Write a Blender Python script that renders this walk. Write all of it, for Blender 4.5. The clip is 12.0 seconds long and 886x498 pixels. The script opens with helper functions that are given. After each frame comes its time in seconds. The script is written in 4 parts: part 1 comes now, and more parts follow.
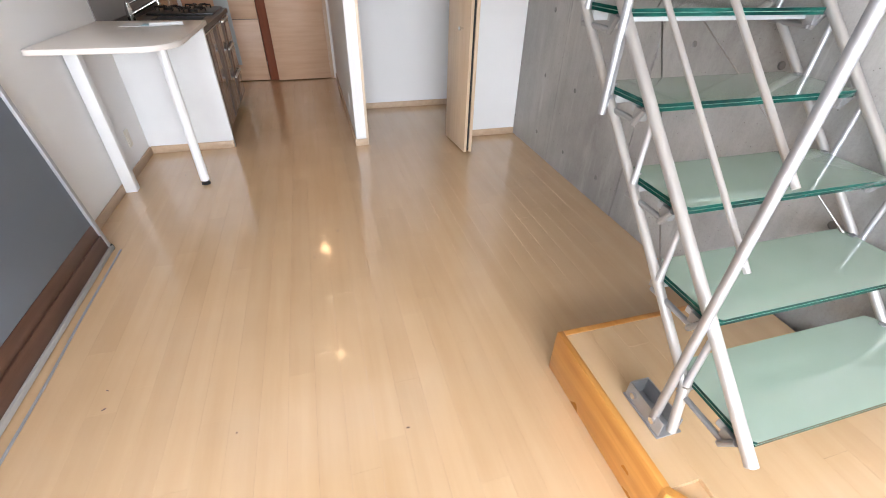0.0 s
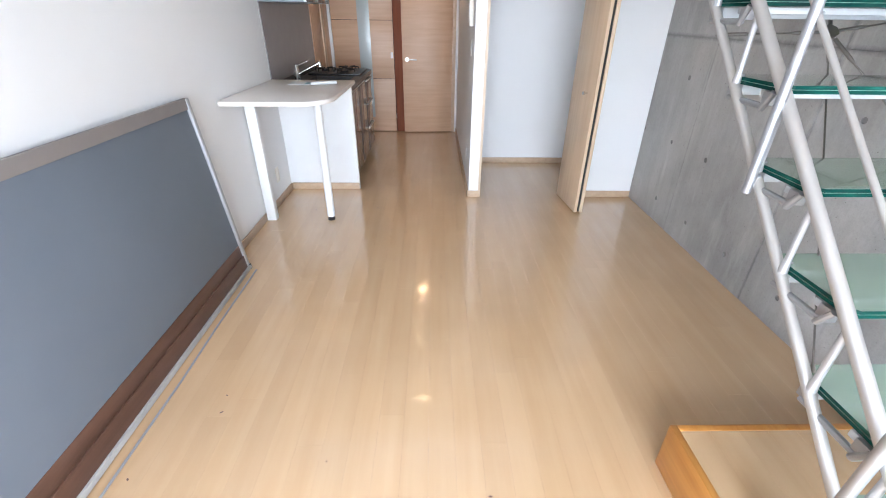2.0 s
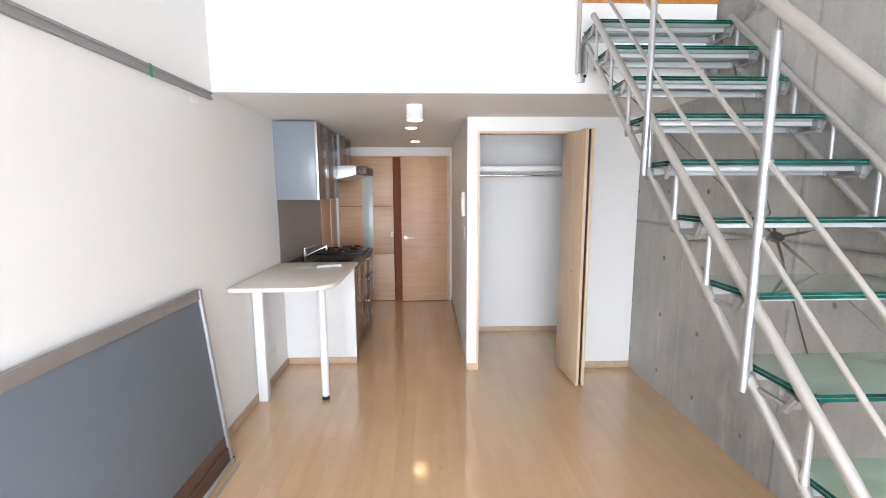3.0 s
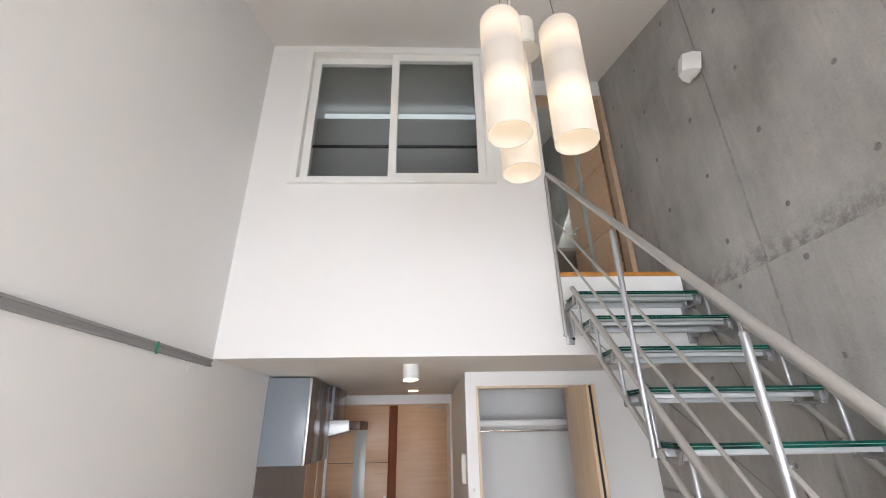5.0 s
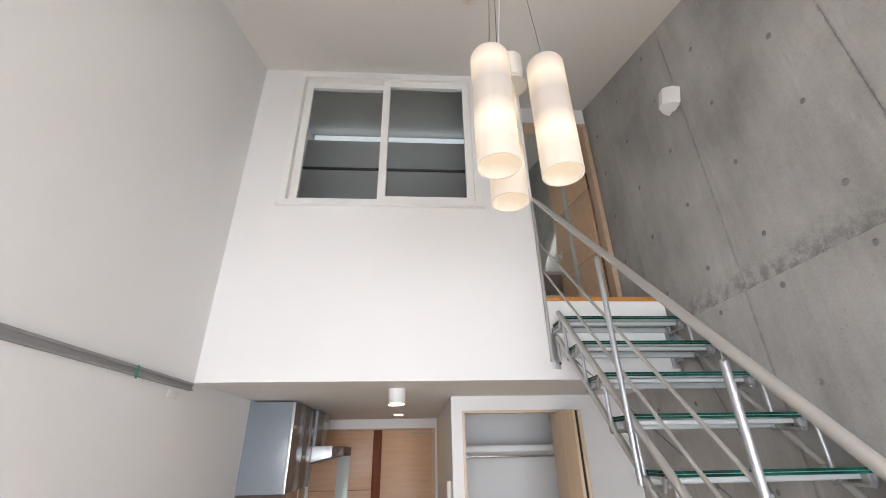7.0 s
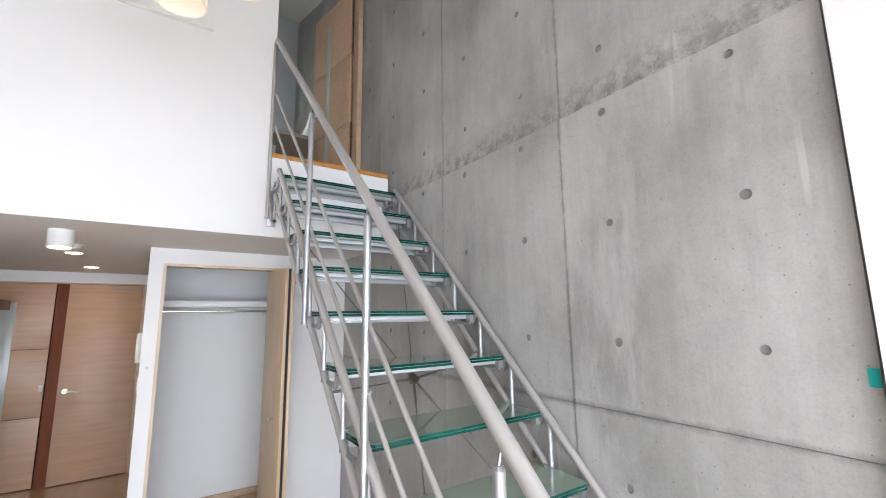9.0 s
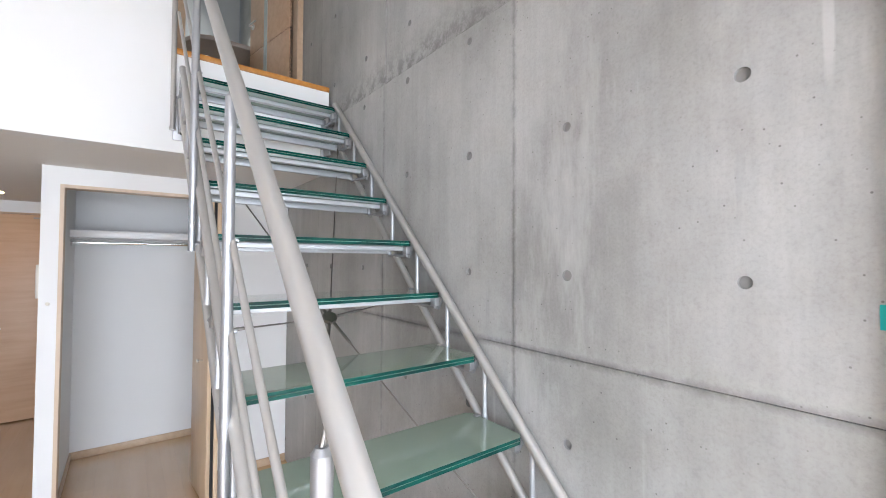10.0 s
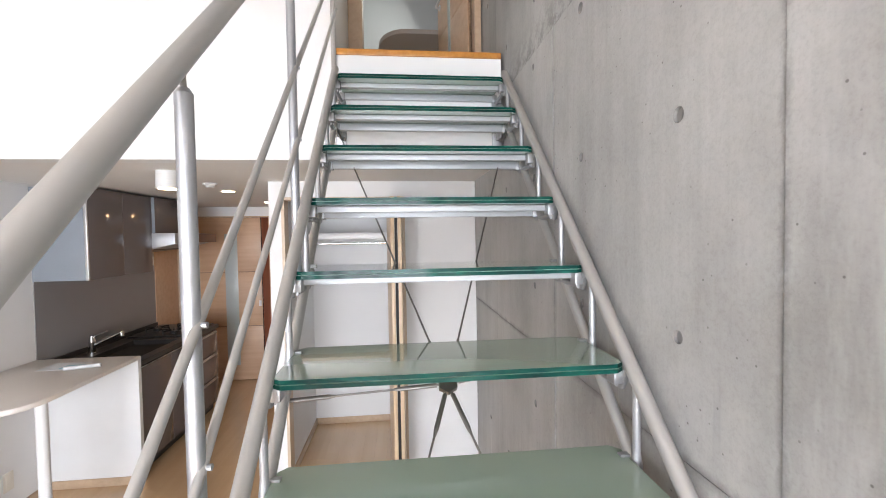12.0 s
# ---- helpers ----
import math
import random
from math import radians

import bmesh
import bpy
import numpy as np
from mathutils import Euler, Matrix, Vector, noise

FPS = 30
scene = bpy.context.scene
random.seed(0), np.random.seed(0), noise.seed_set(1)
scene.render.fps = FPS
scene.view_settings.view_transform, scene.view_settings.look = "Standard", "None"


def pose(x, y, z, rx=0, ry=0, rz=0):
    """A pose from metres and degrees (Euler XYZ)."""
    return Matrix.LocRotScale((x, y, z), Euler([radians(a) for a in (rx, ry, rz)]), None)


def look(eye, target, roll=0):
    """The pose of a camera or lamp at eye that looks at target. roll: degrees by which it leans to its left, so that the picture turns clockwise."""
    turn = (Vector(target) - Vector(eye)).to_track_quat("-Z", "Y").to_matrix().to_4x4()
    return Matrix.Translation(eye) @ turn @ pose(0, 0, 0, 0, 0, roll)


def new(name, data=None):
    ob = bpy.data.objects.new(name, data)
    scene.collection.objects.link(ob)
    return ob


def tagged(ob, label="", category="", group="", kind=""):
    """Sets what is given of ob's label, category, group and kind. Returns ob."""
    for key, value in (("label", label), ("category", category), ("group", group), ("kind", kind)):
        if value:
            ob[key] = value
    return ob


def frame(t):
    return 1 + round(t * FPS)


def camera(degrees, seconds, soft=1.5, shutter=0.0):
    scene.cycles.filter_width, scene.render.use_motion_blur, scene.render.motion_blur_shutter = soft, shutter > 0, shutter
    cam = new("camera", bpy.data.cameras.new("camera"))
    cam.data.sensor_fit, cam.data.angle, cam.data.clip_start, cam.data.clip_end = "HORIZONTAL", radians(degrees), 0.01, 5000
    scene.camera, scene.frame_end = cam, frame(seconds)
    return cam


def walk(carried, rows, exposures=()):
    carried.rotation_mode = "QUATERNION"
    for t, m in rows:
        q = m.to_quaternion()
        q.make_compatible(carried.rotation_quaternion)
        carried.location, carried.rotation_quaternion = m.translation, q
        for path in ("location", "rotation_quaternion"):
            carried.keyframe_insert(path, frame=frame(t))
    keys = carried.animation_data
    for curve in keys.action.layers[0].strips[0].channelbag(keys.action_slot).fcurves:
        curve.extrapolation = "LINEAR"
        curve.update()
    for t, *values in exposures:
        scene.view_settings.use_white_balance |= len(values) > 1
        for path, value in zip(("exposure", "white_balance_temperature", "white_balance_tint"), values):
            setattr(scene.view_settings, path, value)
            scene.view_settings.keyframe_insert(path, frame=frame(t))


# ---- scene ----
EXPOSURES = [(0, 0.40, 6500, 10), (1, 0.52, 5950, 6), (1.5, 0.60, 5950, 7), (2.5, 0.62, 6100, 8), (3.5, 0.38, 6650, 10), (5.5, -0.04, 6650, 10), (6.5, -0.04, 6650, 10), (8.5, 0.10, 6450, 10), (9.5, 0.18, 6250, 9), (10.5, 0.28, 6350, 10), (12, 0.43, 6600, 11)]
cam = camera(93.3, 12.0, soft=1.0)
PATH = [
    (0, (1.373, 4.312, 1.399), (1.84, 5.871, 0.235), 1.6),
    (0.5, (1.294, 4.319, 1.352), (1.475, 5.845, 0.072), 0.8),
    (1, (1.311, 4.342, 1.349), (1.353, 5.821, 0.004), 0.5),
    (1.5, (1.314, 4.333, 1.332), (1.349, 5.902, 0.092), 0.8),
    (2, (1.32, 4.327, 1.428), (1.364, 6.072, 0.452), 0.7),
    (2.5, (1.31, 4.326, 1.504), (1.363, 6.22, 0.863), 0.4),
    (3, (1.311, 4.32, 1.574), (1.375, 6.3, 1.3), -0.2),
    (3.5, (1.333, 4.303, 1.633), (1.402, 6.3, 1.716), -0.7),
    (3.7, (1.318, 4.308, 1.662), (1.397, 6.295, 1.871), -0.7),
    (5.3, (1.366, 4.307, 1.771), (1.408, 6.119, 2.616), -0.8),
    (5.5, (1.371, 4.306, 1.781), (1.4, 6.108, 2.648), -0.7),
    (6, (1.331, 4.294, 1.768), (1.36, 6.075, 2.678), -0.7),
    (6.5, (1.342, 4.278, 1.778), (1.374, 6.065, 2.677), -0.6),
    (6.7, (1.343, 4.28, 1.773), (1.397, 6.067, 2.669), -0.7),
    (8.3, (1.41, 4.252, 1.748), (2.141, 6.03, 2.301), -1.9),
    (8.5, (1.483, 4.243, 1.73), (2.336, 5.986, 2.213), -1.6),
    (9, (1.683, 4.229, 1.674), (2.801, 5.858, 1.982), -0.7),
    (9.5, (1.857, 4.299, 1.627), (3.105, 5.852, 1.796), 0.1),
    (10, (2.044, 4.386, 1.61), (3.252, 5.979, 1.662), 0.3),
    (10.5, (2.267, 4.447, 1.587), (3.28, 6.171, 1.557), 0.2),
    (11, (2.411, 4.541, 1.579), (3.135, 6.404, 1.508), -0.4),
    (11.5, (2.5, 4.685, 1.685), (2.947, 6.634, 1.614), -0.7),
    (12, (2.538, 4.818, 1.778), (2.742, 6.806, 1.715), -0.9),
]
walk(cam, [(t, look(eye, target, roll)) for t, eye, target, roll in PATH], EXPOSURES)

# ---- world, daylight, exposure ----
world = bpy.data.worlds.new("overcast_sky")
scene.world = world
world.use_nodes = True
wn = world.node_tree
sky = wn.nodes.new("ShaderNodeTexSky")
sky.sky_type = "NISHITA"
sky.sun_disc = False
sky.sun_elevation, sky.sun_rotation = radians(48), radians(200)
wn.links.new(sky.outputs[0], wn.nodes["Background"].inputs[0])
wn.nodes["Background"].inputs[1].default_value = 0.12
scene.view_settings.exposure = 0.0

sun_data = bpy.data.lights.new("sun", "SUN")
sun_data.energy, sun_data.angle, sun_data.color = 0.8, radians(15), (1, 0.96, 0.9)
sun = new("sun", sun_data)
sun.matrix_world = look((0, -6, 10), (0.8, 0, 0))


def area(name, m, sx, sy, watts, colour=(1, 1, 1)):
    d = bpy.data.lights.new(name, "AREA")
    d.shape, d.size, d.size_y, d.energy, d.color = "RECTANGLE", sx, sy, watts, colour
    ob = new(name, d)
    ob.matrix_world = m
    return ob


# daylight through the tall glazing at the south end
area("daylight_lower", look((1.53, 1.68, 1.34), (1.5, 5.6, -1.9)), 2.7, 2.3, 228, (0.85, 0.90, 1.0))
# fill lamps added to brighten the upper rooms; no window or fitting there
area("upper_fill", look((1.2, 10.2, 4.2), (1.2, 7, 3.9)), 1.2, 1.0, 4.5, (0.92, 0.97, 1.0))
area("washroom_fill", look((3.06, 8.95, 4.35), (2.1, 8.7, 3.8)), 1.2, 0.8, 20, (0.93, 0.97, 0.92))


# ---- materials ----
def material(name, colour, rough=0.5, metal=0.0, coat=0.0):
    m = bpy.data.materials.new(name)
    m.use_nodes = True
    b = m.node_tree.nodes["Principled BSDF"]
    b.inputs["Base Color"].default_value = (*colour, 1)
    b.inputs["Roughness"].default_value = rough
    b.inputs["Metallic"].default_value = metal
    b.inputs["Coat Weight"].default_value = coat
    b.inputs["Coat Roughness"].default_value = 0.09
    return m, m.node_tree, b


def noise_node(nt, scale, detail=4.0, rough=0.5, stretch=(1, 1, 1), kind="Object"):
    tc = nt.nodes.new("ShaderNodeTexCoord")
    mp = nt.nodes.new("ShaderNodeMapping")
    mp.inputs["Scale"].default_value = stretch
    n = nt.nodes.new("ShaderNodeTexNoise")
    n.inputs["Scale"].default_value, n.inputs["Detail"].default_value, n.inputs["Roughness"].default_value = scale, detail, rough
    if kind == "World":
        g = nt.nodes.new("ShaderNodeNewGeometry")
        nt.links.new(g.outputs["Position"], mp.inputs[0])
    else:
        nt.links.new(tc.outputs[kind], mp.inputs[0])
    nt.links.new(mp.outputs[0], n.inputs[0])
    return n.outputs[0]


def ramp(nt, src, stops):
    r = nt.nodes.new("ShaderNodeValToRGB")
    e = r.color_ramp.elements
    while len(e) < len(stops):
        e.new(0.5)
    for el, (p, c) in zip(e, stops):
        el.position, el.color = p, (*c, 1)
    nt.links.new(src, r.inputs[0])
    return r.outputs[0]


def mix(nt, a, b, fac, mode="MIX"):
    n = nt.nodes.new("ShaderNodeMix")
    n.data_type, n.blend_type = "RGBA", mode
    for sock, v in ((n.inputs[0], fac), (n.inputs[6], a), (n.inputs[7], b)):
        if isinstance(v, (int, float)):
            sock.default_value = v
        elif isinstance(v, tuple):
            sock.default_value = (*v, 1)
        else:
            nt.links.new(v, sock)
    return n.outputs[2]


def bump(nt, bsdf, src, strength, dist=0.01):
    n = nt.nodes.new("ShaderNodeBump")
    n.inputs["Strength"].default_value, n.inputs["Distance"].default_value = strength, dist
    nt.links.new(src, n.inputs["Height"])
    nt.links.new(n.outputs[0], bsdf.inputs["Normal"])


def rough_from(nt, bsdf, src, lo, hi):
    n = nt.nodes.new("ShaderNodeMapRange")
    n.inputs[3].default_value, n.inputs[4].default_value = lo, hi
    nt.links.new(src, n.inputs[0])
    nt.links.new(n.outputs[0], bsdf.inputs["Roughness"])


def wallpaper(name, colour):
    m, nt, b = material(name, colour, 0.75)
    big = noise_node(nt, 0.9, 3, kind="World")
    c = ramp(nt, big, [(0.3, tuple(0.965 * v for v in colour)), (0.7, colour)])
    nt.links.new(c, b.inputs["Base Color"])
    bump(nt, b, noise_node(nt, 160, 3, 0.7, kind="World"), 0.18, 0.002)
    return m


def concrete():
    m, nt, b = material("cast_concrete", (0.3, 0.29, 0.27), 0.55)
    clouds = noise_node(nt, 1.3, 6, 0.62, (1, 1, 0.8), "World")
    base = ramp(nt, clouds, [(0.30, (0.30, 0.292, 0.282)), (0.5, (0.445, 0.438, 0.426)), (0.70, (0.56, 0.553, 0.54))])
    streak = noise_node(nt, 7.0, 5, 0.65, (1, 1, 0.09), "World")
    base = mix(nt, base, ramp(nt, streak, [(0.36, (0.78, 0.775, 0.76)), (0.6, (1, 1, 1))]), 0.5, "MULTIPLY")
    fine = noise_node(nt, 44, 6, 0.7, kind="World")
    base = mix(nt, base, ramp(nt, fine, [(0.34, (0.74, 0.73, 0.71)), (0.52, (1, 1, 1))]), 0.22, "MULTIPLY")
    grit = noise_node(nt, 120, 5, 0.75, kind="World")
    base = mix(nt, base, ramp(nt, grit, [(0.36, (0.70, 0.69, 0.68)), (0.50, (1, 1, 1)), (0.66, (1.12, 1.12, 1.12))]), 0.3, "MULTIPLY")
    hair = noise_node(nt, 34, 4, 0.7, (1, 1, 0.05), "World")
    base = mix(nt, base, ramp(nt, hair, [(0.36, (0.88, 0.88, 0.87)), (0.55, (1, 1, 1)), (0.7, (1.08, 1.08, 1.08))]), 0.28, "MULTIPLY")
    lime = noise_node(nt, 3.1, 6, 0.72, (1, 1, 0.22), "World")
    base = mix(nt, base, (0.56, 0.555, 0.54), ramp(nt, lime, [(0.56, (0, 0, 0)), (0.70, (0.55, 0.55, 0.55))]))
    runs = noise_node(nt, 17, 3, 0.6, (1, 1, 0.035), "World")
    gate = ramp(nt, noise_node(nt, 2.6, 3, 0.6, kind="World"), [(0.5, (0, 0, 0)), (0.62, (1, 1, 1))])
    base = mix(nt, base, (0.60, 0.595, 0.58), mix(nt, (0, 0, 0), ramp(nt, runs, [(0.64, (0, 0, 0)), (0.70, (0.5, 0.5, 0.5))]), gate))
    drip = noise_node(nt, 23, 3, 0.6, (1, 1, 0.06), "World")
    gate2 = ramp(nt, noise_node(nt, 3.3, 4, 0.6, (1, 1, 0.7), "World"), [(0.52, (0, 0, 0)), (0.62, (1, 1, 1))])
    base = mix(nt, base, (0.30, 0.30, 0.30), mix(nt, (0, 0, 0), ramp(nt, drip, [(0.60, (0, 0, 0)), (0.70, (0.45, 0.45, 0.45))]), gate2))
    pit = nt.nodes.new("ShaderNodeTexVoronoi")
    pit.inputs["Scale"].default_value = 34
    g = nt.nodes.new("ShaderNodeNewGeometry")
    nt.links.new(g.outputs["Position"], pit.inputs["Vector"])
    pits = ramp(nt, pit.outputs["Distance"], [(0.055, (0.45, 0.44, 0.43)), (0.095, (1, 1, 1))])
    where = ramp(nt, noise_node(nt, 2.2, 3, kind="World"), [(0.42, (0, 0, 0)), (0.50, (1, 1, 1))])
    base = mix(nt, base, mix(nt, (1, 1, 1), pits, where), 1.0, "MULTIPLY")
    pos = nt.nodes.new("ShaderNodeSeparateXYZ")
    nt.links.new(g.outputs["Position"], pos.inputs[0])

    def calc(op, a, b2):
        n = nt.nodes.new("ShaderNodeMath")
        n.operation = op
        for sock, v in zip(n.inputs, (a, b2)):
            if isinstance(v, (int, float)):
                sock.default_value = v
            else:
                nt.links.new(v, sock)
        return n.outputs[0]

    wob = calc("MULTIPLY", calc("SUBTRACT", noise_node(nt, 9, 5, 0.7, kind="World"), 0.5), 0.07)
    # leaked slurry along the form joints
    for axis, at_, wide, dark in ((1, 5.372, 0.009, 0.66), (1, 6.285, 0.008, 0.74), (1, 7.19, 0.008, 0.78), (2, 1.320, 0.013, 0.62)):
        dist = calc("ABSOLUTE", calc("SUBTRACT", pos.outputs[axis], at_), 0)
        dist = calc("ADD", dist, calc("ABSOLUTE", wob, 0))
        edge = ramp(nt, calc("DIVIDE", dist, wide * 2), [(0.15, (dark, dark, dark)), (0.9, (1, 1, 1))])
        base = mix(nt, base, edge, 1.0, "MULTIPLY")
    # blotchy honeycombed band above the pour joint
    rise = calc("SUBTRACT", pos.outputs[2], 2.515)
    band = calc("MULTIPLY", calc("GREATER_THAN", rise, 0.0), calc("SUBTRACT", 1.0, calc("MINIMUM", calc("MULTIPLY", rise, 5.5), 1.0)))
    blot = ramp(nt, noise_node(nt, 17, 6, 0.75, kind="World"), [(0.42, (1, 1, 1)), (0.56, (0, 0, 0))])
    base = mix(nt, base, (0.17, 0.165, 0.155), calc("MULTIPLY", band, calc("ADD", calc("MULTIPLY", blot, 0.75), 0.12)))
    low = ramp(nt, noise_node(nt, 0.55, 3, 0.5, kind="World"), [(0.35, (0.88, 0.88, 0.875)), (0.65, (1, 1, 1))])
    base = mix(nt, base, low, 1.0, "MULTIPLY")
    info = nt.nodes.new("ShaderNodeObjectInfo")
    tint = ramp(nt, info.outputs["Random"], [(0, (0.91, 0.91, 0.905)), (1, (1.0, 1.0, 1.0))])
    base = mix(nt, base, tint, 1.0, "MULTIPLY")
    nt.links.new(base, b.inputs["Base Color"])
    rough_from(nt, b, clouds, 0.42, 0.68)
    bump(nt, b, fine, 0.07, 0.003)
    return m


def wood(name, dark, light, rough=0.3, scale=1.0, axis=1, vary=0.0, coat=0.0):
    m, nt, b = material(name, light, rough, 0, coat)
    st = [14, 14, 14]
    st[axis] = 0.9
    grain = noise_node(nt, 1.6 * scale, 6, 0.6, tuple(st), "World")
    col = ramp(nt, grain, [(0.3, dark), (0.62, light)])
    patch = noise_node(nt, 2.2, 3, 0.5, kind="World")
    col = mix(nt, col, ramp(nt, patch, [(0.35, (0.93, 0.92, 0.9)), (0.65, (1, 1, 1))]), 0.7, "MULTIPLY")
    if vary:
        info = nt.nodes.new("ShaderNodeObjectInfo")
        tint = ramp(nt, info.outputs["Random"], [(0, (1 - vary, 1 - vary * 1.1, 1 - vary * 1.3)), (1, (1, 1, 1))])
        col = mix(nt, col, tint, 1.0, "MULTIPLY")
    nt.links.new(col, b.inputs["Base Color"])
    rough_from(nt, b, noise_node(nt, 3.0, 4, kind="World"), rough * 0.8, rough * 1.25)
    bump(nt, b, grain, 0.04, 0.002)
    return m


def metal(name, colour, rough, metallic=1.0):
    m, nt, b = material(name, colour, rough, metallic)
    rough_from(nt, b, noise_node(nt, 9, 4, kind="World"), rough * 0.8, rough * 1.3)
    return m


def plain(name, colour, rough=0.45, coat=0.0):
    m, nt, b = material(name, colour, rough, 0, coat)
    n = noise_node(nt, 4, 4, kind="World")
    nt.links.new(ramp(nt, n, [(0.3, tuple(0.95 * v for v in colour)), (0.7, colour)]), b.inputs["Base Color"])
    return m


def glow(name, colour, strength, paint):
    m, nt, b = material(name, paint, 0.5)
    b.inputs["Emission Color"].default_value = (*colour, 1)
    b.inputs["Emission Strength"].default_value = strength
    return m


WHITE = wallpaper("white_wallpaper", (0.79, 0.79, 0.785))
CEIL = wallpaper("ceiling_paper", (0.78, 0.77, 0.75))
GREYWALL = wallpaper("grey_room_paper", (0.50, 0.51, 0.52))
# darker paper that carries the dimness of the loft room in its colour
LOFTDIM = wallpaper("dimmed_loft_paper", (0.40, 0.39, 0.38))
CONC = concrete()
MORTAR = plain("grey_mortar_plug", (0.235, 0.23, 0.222), 0.8)
FLOOR = wood("maple_floor", (0.582, 0.385, 0.21), (0.63, 0.43, 0.25), 0.2, 0.55, 1, 0.06, 1.0)
TRIM = wood("beige_wood_trim", (0.47, 0.335, 0.225), (0.55, 0.40, 0.275), 0.4, 1, 1)
JAMB = wood("pale_wood_jamb", (0.56, 0.43, 0.31), (0.64, 0.51, 0.38), 0.4, 1, 2)
HONEY = wood("honey_wood", (0.40, 0.155, 0.028), (0.54, 0.245, 0.058), 0.28, 1, 1)
DOORW = wood("light_oak_veneer", (0.52, 0.335, 0.21), (0.59, 0.395, 0.258), 0.4, 1, 0)
CLOSETW = wood("maple_veneer", (0.60, 0.44, 0.29), (0.68, 0.52, 0.36), 0.35, 1, 2)
BROWN = wood("dark_brown_wood", (0.075, 0.035, 0.022), (0.12, 0.06, 0.04), 0.4, 1, 1)
REDWOOD = wood("reddish_brown_wood", (0.17, 0.045, 0.016), (0.23, 0.062, 0.022), 0.75, 1, 2)
BRKT = metal("grey_cast_bracket", (0.36, 0.36, 0.365), 0.4, 0.7)
ALU = metal("brushed_aluminium", (0.66, 0.66, 0.66), 0.34)
STEEL = metal("silver_painted_tube", (0.49, 0.475, 0.455), 0.42, 0.6)
CHROME = metal("chrome", (0.78, 0.78, 0.78), 0.12)
DARKSTEEL = metal("dark_cable_steel", (0.30, 0.285, 0.27), 0.35)
STAIN = metal("dark_worktop_sheet", (0.05, 0.048, 0.048), 0.3, 0.2)
SILVERCAB = plain("silver_laminate", (0.24, 0.27, 0.305), 0.28)
GLOSSCAB = plain("taupe_gloss_laminate", (0.145, 0.122, 0.118), 0.09, 0.0)
SPLASH = metal("grey_splash_panel", (0.30, 0.292, 0.296), 0.35, 0.25)
WHITEP = plain("white_paint", (0.76, 0.76, 0.755), 0.4)
WHITEF = plain("white_window_paint", (0.82, 0.82, 0.80), 0.35)
BAR = plain("cream_laminate", (0.76, 0.71, 0.66), 0.3)
BLACK = plain("black_enamel", (0.012, 0.012, 0.012), 0.3)
DARK = plain("dark_gap", (0.02, 0.018, 0.016), 0.7)
GREYMESH = plain("grey_screen_mesh", (0.148, 0.172, 0.208), 0.6)
GREYRAIL = plain("grey_rail", (0.27, 0.27, 0.27), 0.5)
TEAL = plain("teal_tape", (0.0, 0.36, 0.33), 0.6)
GREEN = plain("green_tape", (0.02, 0.30, 0.17), 0.6)
IVORY = plain("ivory_plastic", (0.72, 0.68, 0.60), 0.4)
PAPER = plain("paper", (0.75, 0.76, 0.77), 0.7)
PALEBLUE = plain("pale_blue_print", (0.35, 0.55, 0.62), 0.6)
ALUWHITE = metal("white_anodised_aluminium", (0.46, 0.465, 0.48), 0.36, 0.55)
BARPAINT = metal("silver_lacquered_bar", (0.44, 0.455, 0.465), 0.45, 0.25)
POSTALU = metal("satin_post_aluminium", (0.42, 0.43, 0.45), 0.4, 0.8)
RAILWOOD = metal("weathered_aluminium", (0.29, 0.265, 0.255), 0.5, 0.3)
SILL = plain("weathered_grey_rail", (0.40, 0.385, 0.36), 0.5)
LAMPGLOW = glow("lit_diffuser", (1.0, 0.62, 0.32), 46.0, (0.8, 0.78, 0.72))


def tread_face():
    m, nt, b = material("frosted_green_glass", (0.55, 0.76, 0.66), 0.10)
    b.inputs["Transmission Weight"].default_value = 0.45
    b.inputs["IOR"].default_value = 1.6
    b.inputs["Coat Weight"].default_value = 1.0
    b.inputs["Coat Roughness"].default_value = 0.02
    b.inputs["Roughness"].default_value = 0.05
    n = noise_node(nt, 3, 3, kind="World")
    nt.links.new(ramp(nt, n, [(0.3, (0.55, 0.71, 0.59)), (0.7, (0.61, 0.76, 0.64))]), b.inputs["Base Color"])
    return m


def tread_edge():
    m, nt, b = material("green_glass_edge", (0.03, 0.24, 0.19), 0.1)
    b.inputs["Specular IOR Level"].default_value = 0.2
    n = noise_node(nt, 7, 4, 0.6, (1, 1, 6), "World")
    nt.links.new(ramp(nt, n, [(0.35, (0.001, 0.022, 0.019)), (0.62, (0.004, 0.07, 0.053)), (0.9, (0.06, 0.27, 0.21))]), b.inputs["Base Color"])
    return m


def clear_glass():
    m, nt, b = material("window_glass", (0.9, 0.93, 0.93), 0.02)
    b.inputs["Transmission Weight"].default_value = 1.0
    b.inputs["IOR"].default_value = 1.1
    return m


